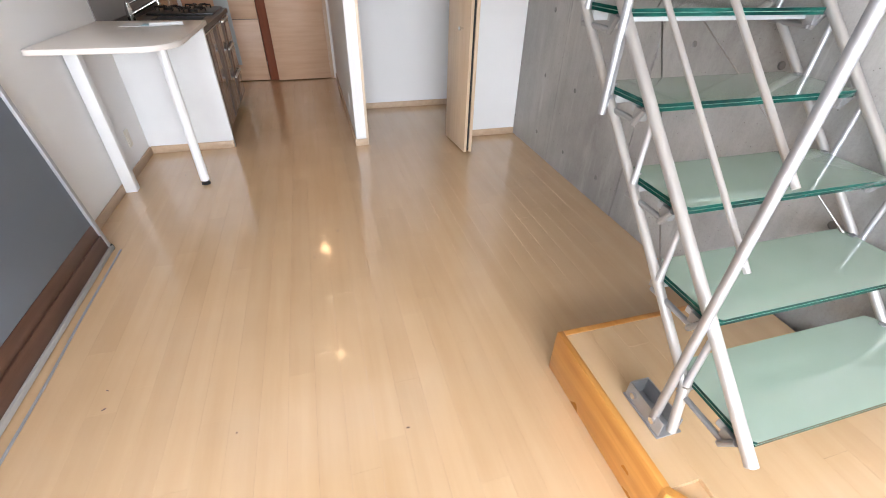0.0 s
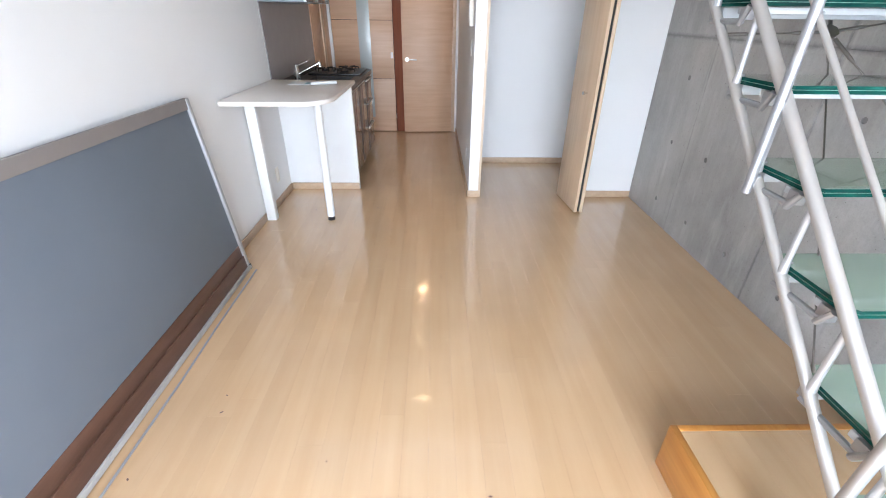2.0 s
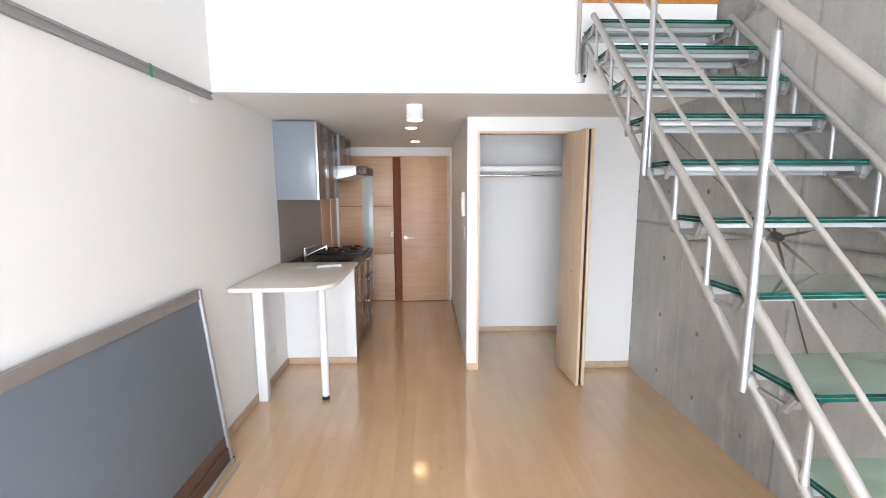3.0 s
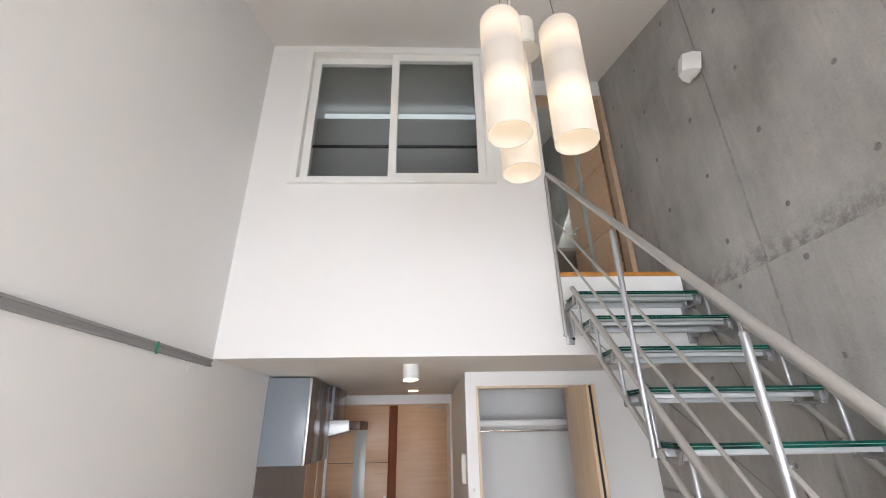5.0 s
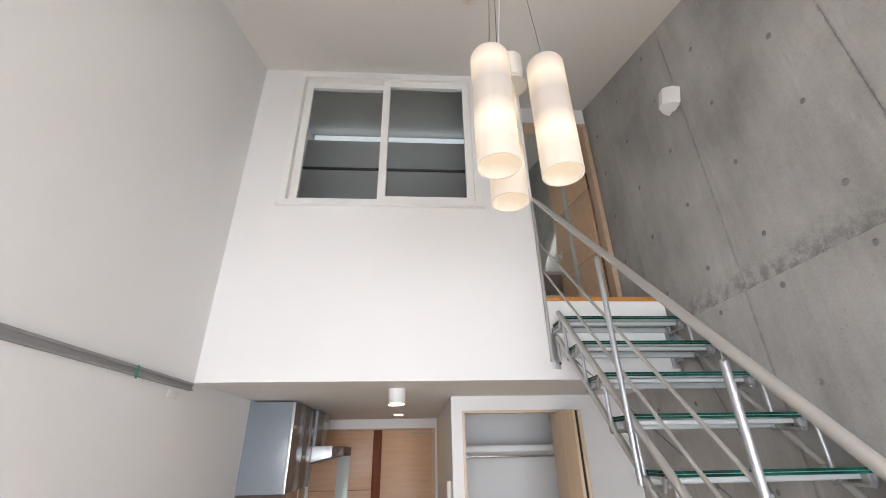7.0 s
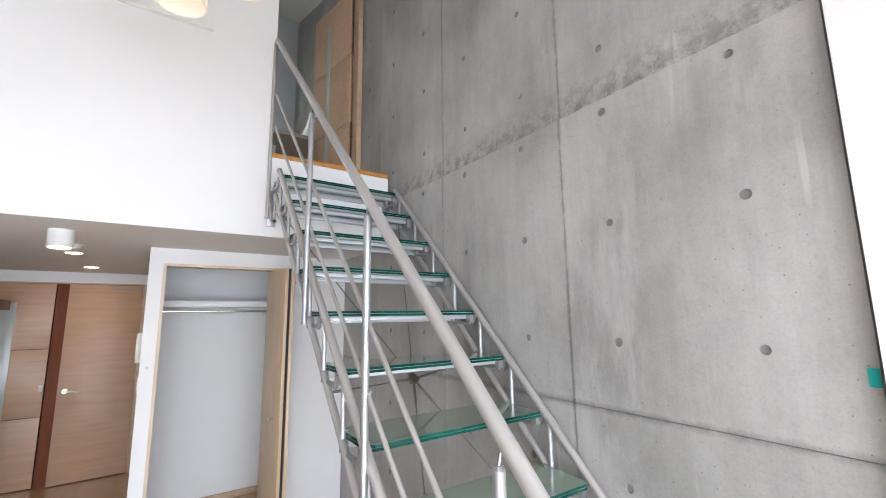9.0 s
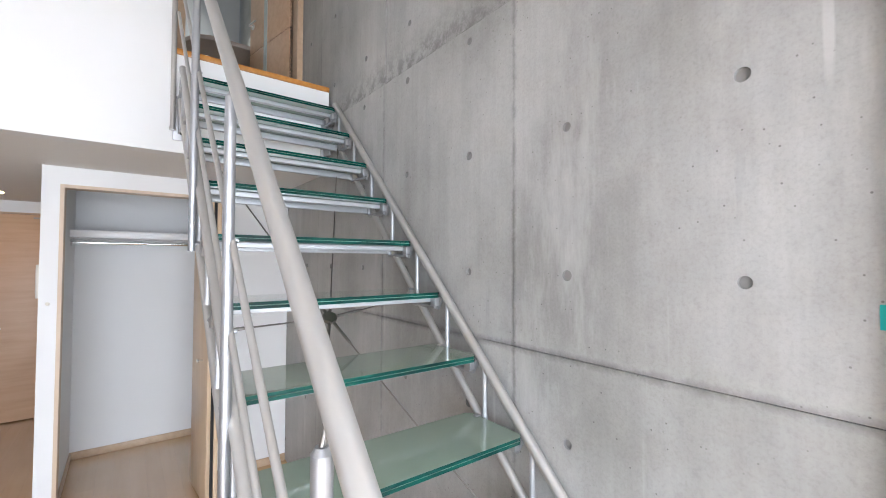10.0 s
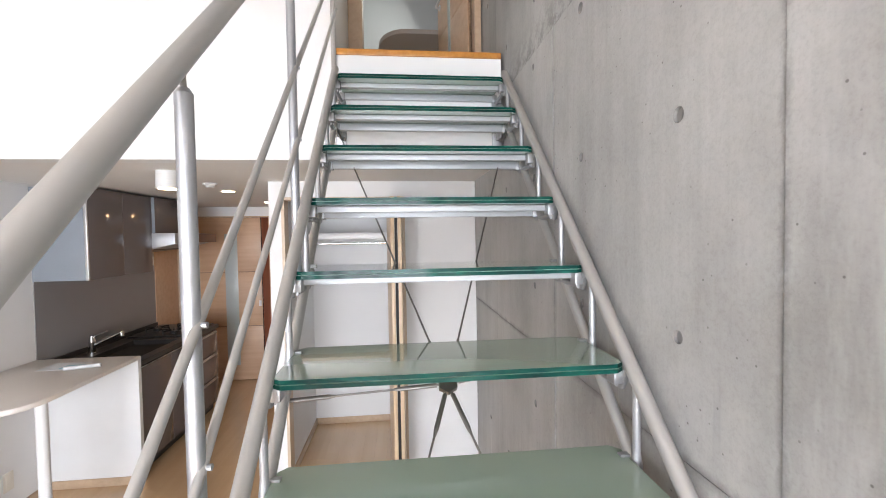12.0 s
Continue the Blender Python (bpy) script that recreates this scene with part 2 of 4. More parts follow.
def shade_glass():
    m, nt, b = material("lit_opal_shade", (0.34, 0.33, 0.32), 0.4)
    tc = nt.nodes.new("ShaderNodeTexCoord")
    sep = nt.nodes.new("ShaderNodeSeparateXYZ")
    nt.links.new(tc.outputs["Object"], sep.inputs[0])
    k = nt.nodes.new("ShaderNodeMath")
    k.operation = "MULTIPLY"
    k.inputs[1].default_value = 1 / 0.565
    nt.links.new(sep.outputs[2], k.inputs[0])
    col = ramp(nt, k.outputs[0], [(0.0, (0.74,) * 3), (0.14, (0.85,) * 3), (0.27, (1.3,) * 3), (0.42, (0.50,) * 3), (0.58, (0.46,) * 3), (0.73, (1.15,) * 3), (0.88, (0.45,) * 3)])
    b.inputs["Emission Color"].default_value = (1.0, 0.80, 0.58, 1)
    s = nt.nodes.new("ShaderNodeMath")
    s.operation = "MULTIPLY"
    s.inputs[1].default_value = 0.66
    nt.links.new(col, s.inputs[0])
    nt.links.new(s.outputs[0], b.inputs["Emission Strength"])
    return m


CYLGLOW = glow("cylinder_diffuser", (1.0, 0.66, 0.36), 15.0, (0.8, 0.78, 0.72))
DIMGLOW = glow("dim_diffuser", (1.0, 0.70, 0.40), 9.0, (0.8, 0.78, 0.72))
TREADF, TREADE, GLASS, SHADE = tread_face(), tread_edge(), clear_glass(), shade_glass()


def fluted():
    m, nt, b = material("frosted_panel_glass", (0.62, 0.70, 0.70), 0.25)
    b.inputs["Transmission Weight"].default_value = 0.3
    return m


FROST = fluted()


# ---- mesh helpers ----
def box(bm, x0, x1, y0, y1, z0, z1, bev=0.0):
    g = bmesh.ops.create_cube(bm, size=1.0)["verts"]
    bmesh.ops.transform(bm, matrix=Matrix.LocRotScale(((x0 + x1) / 2, (y0 + y1) / 2, (z0 + z1) / 2), None, (x1 - x0, y1 - y0, z1 - z0)), verts=g)
    if bev:
        es = list({e for v in g for e in v.link_edges})
        bmesh.ops.bevel(bm, geom=es, offset=bev, segments=2, affect="EDGES", profile=0.5)


def tube(bm, p, q, r, seg=16, r2=None):
    p, q = Vector(p), Vector(q)
    d = q - p
    m = Matrix.Translation((p + q) / 2) @ d.to_track_quat("Z", "Y").to_matrix().to_4x4()
    bmesh.ops.create_cone(bm, cap_ends=True, segments=seg, radius1=r, radius2=r if r2 is None else r2, depth=d.length, matrix=m)


def prism(bm, outline, z0, z1, bev=0.0):
    lo = [bm.verts.new((x, y, z0)) for x, y in outline]
    hi = [bm.verts.new((x, y, z1)) for x, y in outline]
    n = len(outline)
    fs = [bm.faces.new(hi), bm.faces.new(lo[::-1])]
    for i in range(n):
        fs.append(bm.faces.new((lo[i], lo[(i + 1) % n], hi[(i + 1) % n], hi[i])))
    bmesh.ops.recalc_face_normals(bm, faces=fs)
    if bev:
        bmesh.ops.bevel(bm, geom=[e for e in fs[0].edges] + [e for e in fs[1].edges], offset=bev, segments=2, affect="EDGES", profile=0.5)


def sphere(bm, p, r, sz=1.0, u=16, v=10):
    bmesh.ops.create_uvsphere(bm, u_segments=u, v_segments=v, radius=r, matrix=Matrix.LocRotScale(p, None, (1, 1, sz)))


def mesh_of(bm, mats, smooth=True):
    me = bpy.data.meshes.new("mesh")
    bm.to_mesh(me)
    bm.free()
    for m in mats if isinstance(mats, (list, tuple)) else [mats]:
        me.materials.append(m)
    if smooth:
        for p in me.polygons:
            p.use_smooth = True
        me.set_sharp_from_angle(angle=radians(35))
    return me


def part(name, bm, mat, parent, label=""):
    ob = new(name, mesh_of(bm, mat))
    ob.parent = parent
    if label:
        tagged(ob, label)
    return ob


def single(name, bm, mat, label, category, group="", kind=""):
    return tagged(new(name, mesh_of(bm, mat)), label, category, group, kind)


def thing(name, label, category, group="", kind="", at=(0, 0, 0)):
    ob = new(name)
    ob.empty_display_size = 0.1
    ob.location = at
    return tagged(ob, label, category, group, kind)


def bx(*a):
    bm = bmesh.new()
    box(bm, *a)
    return bm


def tb(*a):
    bm = bmesh.new()
    tube(bm, *a)
    return bm


def boxes(*rows):
    bm = bmesh.new()
    for r in rows:
        box(bm, *r)
    return bm


def tubes(*rows):
    bm = bmesh.new()
    for r in rows:
        tube(bm, *r)
    return bm


# ---- plan ----
rnd0 = random.Random(11)
W = 3.094           # concrete wall
LX = 2.234          # left side of the stair landing
Y0 = 1.6            # glazed south end
LOFT = 7.0          # face of the upper storey
SOFFIT, UPPER = 2.175, 2.727
FRONT = 7.855       # closet front
BACK = 10.25        # panelled end of the kitchen
LAND = 7.57         # door wall on the landing


def roof(y):
    return 4.845 + 0.354 * (y - 7.0)


def structure(name, bm, mat, label, category):
    return single(name, bm, mat, label, category, "", "structure")


structure("subfloor", bx(-0.15, W + 0.2, Y0 - 0.2, 12.2, -0.2, -0.016), WHITEP, "plain slab under the wooden floor", "floor")
structure("wall_west", bx(-0.15, 0, Y0 - 0.2, 12.2, -0.016, 6.4), WHITE, "tall white wallpapered wall", "wall")
# south wall with its tall opening
structure("wall_south", boxes((0, 0.12, Y0 - 0.2, Y0, -0.016, 3.3), (2.93, W, Y0 - 0.2, Y0, -0.016, 3.3), (0.12, 2.93, Y0 - 0.2, Y0, 2.62, 3.3), (0.12, 2.93, Y0 - 0.2, Y0, -0.016, 0.06)), WHITE, "white wall around tall glazing", "wall")
win2 = thing("window_2", "tall aluminium glazed window at the end of the room", "window", kind="structure")
part("window_frame", boxes((0.12, 0.17, Y0 - 0.14, Y0 - 0.06, 0.06, 2.62), (2.88, 2.93, Y0 - 0.14, Y0 - 0.06, 0.06, 2.62), (1.50, 1.55, Y0 - 0.14, Y0 - 0.06, 0.06, 2.62), (0.17, 1.50, Y0 - 0.14, Y0 - 0.06, 0.06, 0.11), (1.55, 2.88, Y0 - 0.14, Y0 - 0.06, 0.06, 0.11), (0.17, 1.50, Y0 - 0.14, Y0 - 0.06, 2.57, 2.62), (1.55, 2.88, Y0 - 0.14, Y0 - 0.06, 2.57, 2.62)), ALU, win2)
for xa, xb in ((0.17, 1.50), (1.55, 2.88)):
    part("pane", bx(xa, xb, Y0 - 0.104, Y0 - 0.098, 0.11, 2.57), GLASS, win2).visible_shadow = False
structure("ground", bx(-60, 60, -120, Y0 - 0.2, -0.4, -0.25), plain("pale_paving", (0.3, 0.3, 0.29), 0.8), "pale paved ground outside the glazing", "ground")

# sloping ceiling over hall, landing and upper rooms
bm = bmesh.new()
for ya, yb in ((Y0 - 0.2, 12.2),):
    v = [bm.verts.new(p) for p in ((-0.15, ya, roof(ya)), (W + 0.2, ya, roof(ya)), (W + 0.2, yb, roof(yb)), (-0.15, yb, roof(yb)))]
    u = [bm.verts.new(p.co + Vector((0, 0, 0.15))) for p in v]
    bm.faces.new(v), bm.faces.new(u[::-1])
    for i in range(4):
        bm.faces.new((v[i], u[i], u[(i + 1) % 4], v[(i + 1) % 4]))
bmesh.ops.recalc_face_normals(bm, faces=bm.faces)
structure("ceiling", bm, CEIL, "sloping off-white ceiling", "ceiling")

# upper storey: slab, front wall with its interior window, landing
structure("ceiling_low", bx(0, W, LOFT + 0.1, BACK + 1.9, SOFFIT, SOFFIT + 0.2), CEIL, "low off-white ceiling under the upper floor", "ceiling")
structure("upper_floor", bx(0, W, LOFT + 0.1, BACK + 1.9, SOFFIT + 0.2, UPPER - 0.004), WHITEP, "upper floor slab", "floor")
WX0, WX1, WZ0, WZ1 = 0.316, 1.822, 3.485, 4.768


def rooftop_wall(bm, x0, x1, y0, y1, z0):
    g = bmesh.ops.create_cube(bm, size=1.0)["verts"]
    for v in g:
        x, y = (x0 if v.co.x < 0 else x1), (y0 if v.co.y < 0 else y1)
        v.co = (x, y, z0 if v.co.z < 0 else roof(y) + 0.02)


bm = boxes((0, WX0, LOFT, LOFT + 0.1, SOFFIT - 0.003, 4.72), (WX1, LX, LOFT, LOFT + 0.1, SOFFIT - 0.003, 4.72), (WX0, WX1, LOFT, LOFT + 0.1, SOFFIT - 0.003, WZ0), (LX, W - 0.012, LOFT, LOFT + 0.1, SOFFIT - 0.003, UPPER - 0.028))
rooftop_wall(bm, 0, WX0, LOFT, LOFT + 0.1, 4.72)
rooftop_wall(bm, WX1, LX, LOFT, LOFT + 0.1, 4.72)
rooftop_wall(bm, WX0, WX1, LOFT, LOFT + 0.1, WZ1)
structure("wall_loft", bm, WHITE, "white wall of the upper storey above the kitchen", "wall")
bm = bmesh.new()
rooftop_wall(bm, LX - 0.1, LX, LOFT + 0.1, LAND, UPPER)
structure("wall_landing", bm, WHITE, "white side wall of the stair landing", "wall")
structure("landing_floor", bx(LX - 0.03, W, LOFT + 0.06, LAND + 2.4, UPPER - 0.004, UPPER), FLOOR, "wooden floor of the stair landing", "floor")
structure("trim_landing", bx(LX, W - 0.012, LOFT - 0.012, LOFT + 0.06, UPPER - 0.028, UPPER + 0.002, 0.004), HONEY, "honey-coloured wooden nosing at the landing edge", "trim")
# door wall on the landing
DX0, DX1, DZ1 = 2.325, 3.05, 4.80
bm = boxes((2.1, LX, LAND, LAND + 0.1, UPPER, 4.9), (LX, W, LAND, LAND + 0.1, DZ1 + 0.04, 4.9))
rooftop_wall(bm, 2.1, W, LAND, LAND + 0.1, 4.9)
structure("wall_landing_door", bm, WHITE, "white wall around the landing doorway", "wall")
d1 = thing("door_1", "open light-oak door with lever handle on the landing", "door", kind="structure", at=(0, 0, 0))
part("frame", boxes((LX + 0.002, DX0, LAND - 0.012, LAND + 0.11, UPPER, DZ1), (DX1, W - 0.001, LAND - 0.012, LAND + 0.11, UPPER, DZ1), (LX + 0.002, W - 0.001, LAND - 0.012, LAND + 0.11, DZ1, DZ1 + 0.04)), TRIM, d1)


def oak_door(parent, w, h, m, mat=DOORW, panels=3, lever=True):
    """Veneer panels with fine joints; x along the width from the hinge."""
    leaf = part("leaf", bx(0.0, w, -0.014, 0.014, 0.004, h), DARK, parent)
    leaf.matrix_basis = m
    for i in range(panels):
        z0, z1 = 0.004 + h / panels * i + (0.0008 if i else 0), h / panels * (i + 1)
        p = part("panel", bx(0.0, w, -0.018, 0.018, z0, z1 - 0.0008, 0.0008), mat, leaf)
    if lever:
        hb = bmesh.new()
        for s in (-1, 1):
            tube(hb, (w - 0.06, s * 0.018, 0.92), (w - 0.06, s * 0.055, 0.92), 0.009)
            tube(hb, (w - 0.065, s * 0.055, 0.92), (w - 0.18, s * 0.055, 0.92), 0.008)
            tube(hb, (w - 0.06, s * 0.018, 0.92), (w - 0.06, s * 0.024, 0.92), 0.024)
        part("lever_handle", hb, ALU, leaf, "satin lever handle")
    for z in (0.2, h / 2, h - 0.2):
        part("hinge", tb((-0.004, -0.02, z - 0.04), (-0.004, -0.02, z + 0.04), 0.007), ALU, leaf)
    return leaf


oak_door(d1, 0.70, 2.06, pose(DX1 - 0.01, LAND + 0.10, UPPER, 0, 0, 101))
part("glass_slit", bx(0.375, 0.43, -0.021, 0.021, 0.25, 1.85), FROST, [o for o in d1.children if o.name.startswith("leaf")][0], "narrow frosted glass slit")

# washroom behind the landing
bm = boxes((2.0, W, 9.9, 10.0, UPPER, 5.9), (2.0, 2.1, LAND + 0.1, 9.9, UPPER, 5.9))
structure("wall_washroom", bm, GREYWALL, "pale grey washroom wall", "wall")
vt = thing("vanity_counter", "beige rounded washroom counter on a slim leg", "counter")
ol = [(3.08, 8.35), (3.08, 9.0)] + [(2.62 - 0.24 * math.sin(a), 8.675 + 0.325 * math.cos(a)) for a in [math.pi * i / 14 for i in range(15)]]
bm = bmesh.new()
prism(bm, ol, 3.46, 3.50, 0.006)
part("counter_top", bm, plain("beige_counter", (0.34, 0.285, 0.25), 0.4), vt)
part("leg", tb((2.60, 8.7, UPPER), (2.60, 8.7, 3.46), 0.02), WHITEP, vt)

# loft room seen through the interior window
structure("wall_loft_room", bx(0, 2.1, 9.4, 9.5, UPPER, 6.2), LOFTDIM, "back wall of the loft room, its shade put into the colour", "wall")
structure("wall_loft_side", bx(0.0, 0.02, LOFT + 0.11, 9.4, UPPER, 5.9), WHITE, "white side wall of the loft room", "wall")
structure("beam_loft", boxes((0.02, 2.1, 8.30, 8.42, 4.2, 5.16)), LOFTDIM, "bulkhead inside the loft room, its shade put into the colour", "wall")
# pale ledge above the bulkhead; its daylight is painted as emission
structure("trim_loft_beam", bx(0.10, 2.1, 8.29, 8.42, 5.163, 5.225), glow("lit_ledge_glow", (0.85, 0.93, 1.0), 0.55, (0.5, 0.5, 0.5)), "glowing strip standing in for a daylit ledge above the loft bulkhead", "window")
w1 = thing("window_1", "white sliding interior window of the loft room", "window", kind="structure")
FY = LOFT - 0.012
part("window_frame", boxes((WX0 - 0.015, WX0 + 0.035, FY + 0.001, LOFT + 0.109, WZ0 + 0.006, WZ1 - 0.006), (WX1 - 0.035, WX1 + 0.015, FY + 0.001, LOFT + 0.109, WZ0 + 0.006, WZ1 - 0.006), (WX0 - 0.015, WX1 + 0.015, FY, LOFT + 0.11, WZ1 - 0.006, WZ1 + 0.03), (WX0 - 0.015, WX1 + 0.015, FY, LOFT + 0.11, WZ0 - 0.03, WZ0 + 0.006)), WHITEF, w1)
part("window_sill", bx(WX0 - 0.03, WX1 + 0.03, FY - 0.02, LOFT, WZ0 - 0.045, WZ0 - 0.03, 0.003), WHITEF, w1)
for xa, xb, yy in ((WX0 + 0.035, 1.09, LOFT + 0.055), (1.03, WX1 - 0.035, LOFT + 0.012)):
    s = part("sash", boxes((xa, xa + 0.06, yy, yy + 0.035, WZ0, WZ1), (xb - 0.06, xb, yy, yy + 0.035, WZ0, WZ1), (xa + 0.06, xb - 0.06, yy, yy + 0.035, WZ0, WZ0 + 0.06), (xa + 0.06, xb - 0.06, yy, yy + 0.035, WZ1 - 0.07, WZ1)), WHITEF, w1)
    part("pane", bx(xa + 0.06, xb - 0.06, yy + 0.015, yy + 0.02, WZ0 + 0.07, WZ1 - 0.07), GLASS, s).visible_shadow = False
pole = thing("hanging_rail", "dark steel hanging rail behind the loft window", "rail")
part("rail", tb((0.02, 7.45, 4.118), (2.1, 7.45, 4.118), 0.014), BLACK, pole)
part("bracket", bx(0.02, 0.03, 7.42, 7.48, 4.088, 4.148), ALU, pole)

# lower storey: closet, partition, kitchen end
structure("wall_partition", bx(1.63, 1.715, FRONT, BACK, -0.016, SOFFIT), WHITE, "white partition between kitchen and closet", "wall")
CX0, CX1, CZ = 1.735, 2.556, 2.045
structure("wall_closet_front", boxes((1.715, W - 0.003, FRONT, FRONT + 0.1, CZ + 0.02, SOFFIT), (CX1 + 0.02, W - 0.003, FRONT, FRONT + 0.1, -0.016, CZ + 0.02)), WHITE, "white wall around the closet opening", "wall")
structure("trim_closet", boxes((1.715, CX0, FRONT - 0.006, FRONT + 0.1, 0, CZ), (CX1, CX1 + 0.02, FRONT - 0.006, FRONT + 0.1, 0, CZ), (1.715, CX1 + 0.02, FRONT - 0.006, FRONT + 0.1, CZ, CZ + 0.02)), JAMB, "pale wooden frame of the closet opening", "trim")
structure("wall_closet_back", boxes((1.715, W, 8.86, 8.96, -0.016, SOFFIT), (2.86, 2.92, FRONT + 0.1, 8.86, -0.016, SOFFIT)), WHITE, "white inner wall of the closet", "wall")
structure("wall_kitchen_end", boxes((0, 0.04, BACK, BACK + 0.1, -0.016, SOFFIT), (1.60, 1.715, BACK, BACK + 0.1, -0.016, SOFFIT), (0.04, 1.60, BACK, BACK + 0.1, 2.06, SOFFIT)), WHITE, "white wall above the kitchen doors", "wall")
structure("wall_hallway", boxes((0.0, 1.8, 12.0, 12.1, -0.016, SOFFIT), (0.60, 0.70, BACK + 0.1, 12.0, -0.016, SOFFIT), (1.72, 1.82, BACK + 0.1, 12.0, -0.016, SOFFIT)), REDWOOD, "dim reddish-brown hallway panelling", "wall")


pan = thing("wall_panelling", "light-oak veneer panelling beside the hob", "wall", kind="structure")
part("board", bx(0.0, 0.010, 9.425, 9.868, 0.0, 2.06, 0.001), DOORW, pan)
part("jamb", bx(0.0, 0.022, 9.869, 9.975, 0.0, 2.06, 0.002), JAMB, pan, "pale jamb strip")
part("board", bx(0.0, 0.010, 9.976, BACK - 0.011, 0.0, 2.06, 0.001), DOORW, pan)


def baseboard(name, *rows):
    structure(name, boxes(*[(*r, 0.004) for r in rows]), TRIM, "low beige wooden baseboard", "baseboard")


baseboard("baseboard_west", (0, 0.012, Y0, 8.035, 0, 0.06))
baseboard("baseboard_partition", (1.618, 1.63, FRONT - 0.012, BACK, 0, 0.06), (1.63, 1.727, FRONT - 0.018, FRONT - 0.006, 0, 0.06))
baseboard("baseboard_closet", (1.715, 1.727, FRONT + 0.1, 8.848, 0, 0.06), (1.715, 2.86, 8.848, 8.86, 0, 0.06), (CX1 + 0.02, W - 0.004, FRONT - 0.012, FRONT, 0, 0.06))

# white wall south of the concrete
structure("wall_east_white", bx(W - 0.03, W + 0.2, Y0, 4.475, -0.016, 4.1), WHITE, "white wall beside the bare concrete", "wall")

# shadow of the narrow recess, painted as a dark strip
structure("trim_reveal", bx(W - 0.006, W + 0.03, 4.476, 4.483, -0.016, 4.1), plain("reveal_shade", (0.11, 0.095, 0.088), 0.7), "dark strip for the shaded recess between white wall and concrete", "trim")

# ---- the stair ----
stair = thing("glass_staircase", "open steel truss staircase with frosted green glass treads", "staircase", at=(0, 0, 0))
RISE, RUN, XL, XR = 0.2088, 0.2152, 2.254, 3.055
SL = RISE / RUN


def up(y, drop=0.0):
    return 2.528 + SL * (y - 6.795) - drop


for x in (XL, XR):
    part("upper_chord", tubes(((x, 4.60, up(4.60)), (x, 6.83, up(6.83)), 0.0165, 20)), STEEL, stair)
    bm = tubes(((x, 4.83, up(4.83, 0.21)), (x, 6.90, up(6.90, 0.21)), 0.0142, 20), ((x, 4.83, up(4.83, 0.21)), (x, 4.80, 0.235), 0.0142, 20))
    part("lower_chord", bm, STEEL, stair)
    # wall brackets at the top
    part("wall_bracket", boxes((x - 0.026, x + 0.026, 6.988, 6.9985, 2.235, 2.47, 0.003), (x - 0.005, x + 0.005, 6.90, 6.988, 2.27, 2.44, 0.002)), BRKT, stair)
    for z in (2.27, 2.33):
        part("bolt", tb((x + 0.016, 6.985, z), (x + 0.016, 6.972, z), 0.011, 6), CHROME, stair)
    # foot brackets
    part("foot_plate", boxes((x - 0.04, x + 0.05, 4.80, 4.97, 0.2005, 0.207, 0.002), (x - 0.036, x - 0.030, 4.805, 4.965, 0.207, 0.268, 0.002), (x + 0.030, x + 0.036, 4.805, 4.965, 0.207, 0.268, 0.002), (x - 0.030, x + 0.030, 4.959, 4.965, 0.207, 0.268)), BRKT, stair, "bolted grey steel foot plate")
    for dy in (4.84, 4.93):
        part("bolt", tb((x - 0.046, dy, 0.242), (x - 0.036, dy, 0.242), 0.011, 6), CHROME, stair)

TW0, TW1, TD, CH = XL + 0.010, XR - 0.014, 0.262, 0.02


def glass_mesh(z0, z1):
    bm = bmesh.new()
    ol = [(TW0 + CH, 0), (TW1 - CH, 0), (TW1, CH * 0.8), (TW1, TD - 0.02), (TW1 - 0.02, TD), (TW0 + 0.02, TD), (TW0, TD - 0.02), (TW0, CH * 0.8)]
    prism(bm, ol, z0, z1)
    bm.normal_update()
    for f in bm.faces:
        f.material_index = 0 if abs(f.normal.z) > 0.5 else 1
    me = mesh_of(bm, [TREADF, TREADE], False)
    return me


TOPG, LOWG = glass_mesh(-0.0095, 0.0), glass_mesh(-0.021, -0.0115)
bm = bx(TW0 + 0.01, TW1 - 0.01, 0.012, TD - 0.012, -0.0113, -0.0097)
FILM = mesh_of(bm, plain("white_interlayer", (0.52, 0.70, 0.60), 0.6))
FBAR = mesh_of(boxes((TW0 - 0.005, TW1 + 0.005, 0.060, 0.088, -0.042, -0.0225, 0.002)), BARPAINT)
RBAR = mesh_of(boxes((TW0 - 0.005, TW1 + 0.005, 0.195, 0.222, -0.054, -0.0225, 0.002)), BARPAINT)


def child(name, me, parent, m=Matrix.Identity(4)):
    ob = new(name, me)
    ob.parent = parent
    ob.matrix_basis = m
    return ob


bm = boxes((0.0, 0.024, 0.03, 0.066, -0.058, -0.0225, 0.002), (0.0, 0.024, 0.19, 0.224, -0.058, -0.0225, 0.002))
tube(bm, (0.004, 0.05, -0.062), (0.004, 0.21, -0.062), 0.009, 10)
tube(bm, (-0.004, 0.02, -0.02), (-0.004, 0.05, -0.07), 0.009, 10)
BRACK = mesh_of(bm, BRKT)
bm = boxes((0.004, 0.026, 0.205, 0.222, -0.0005, 0.005, 0.001))
CLAMP = mesh_of(bm, BRKT)
STRUT = mesh_of(tubes(((0, 0, -0.19), (0, 0, -0.015), 0.009, 12), ((0, 0, -0.20), (0, 0, -0.165), 0.013, 12, 0.009)), ALUWHITE)
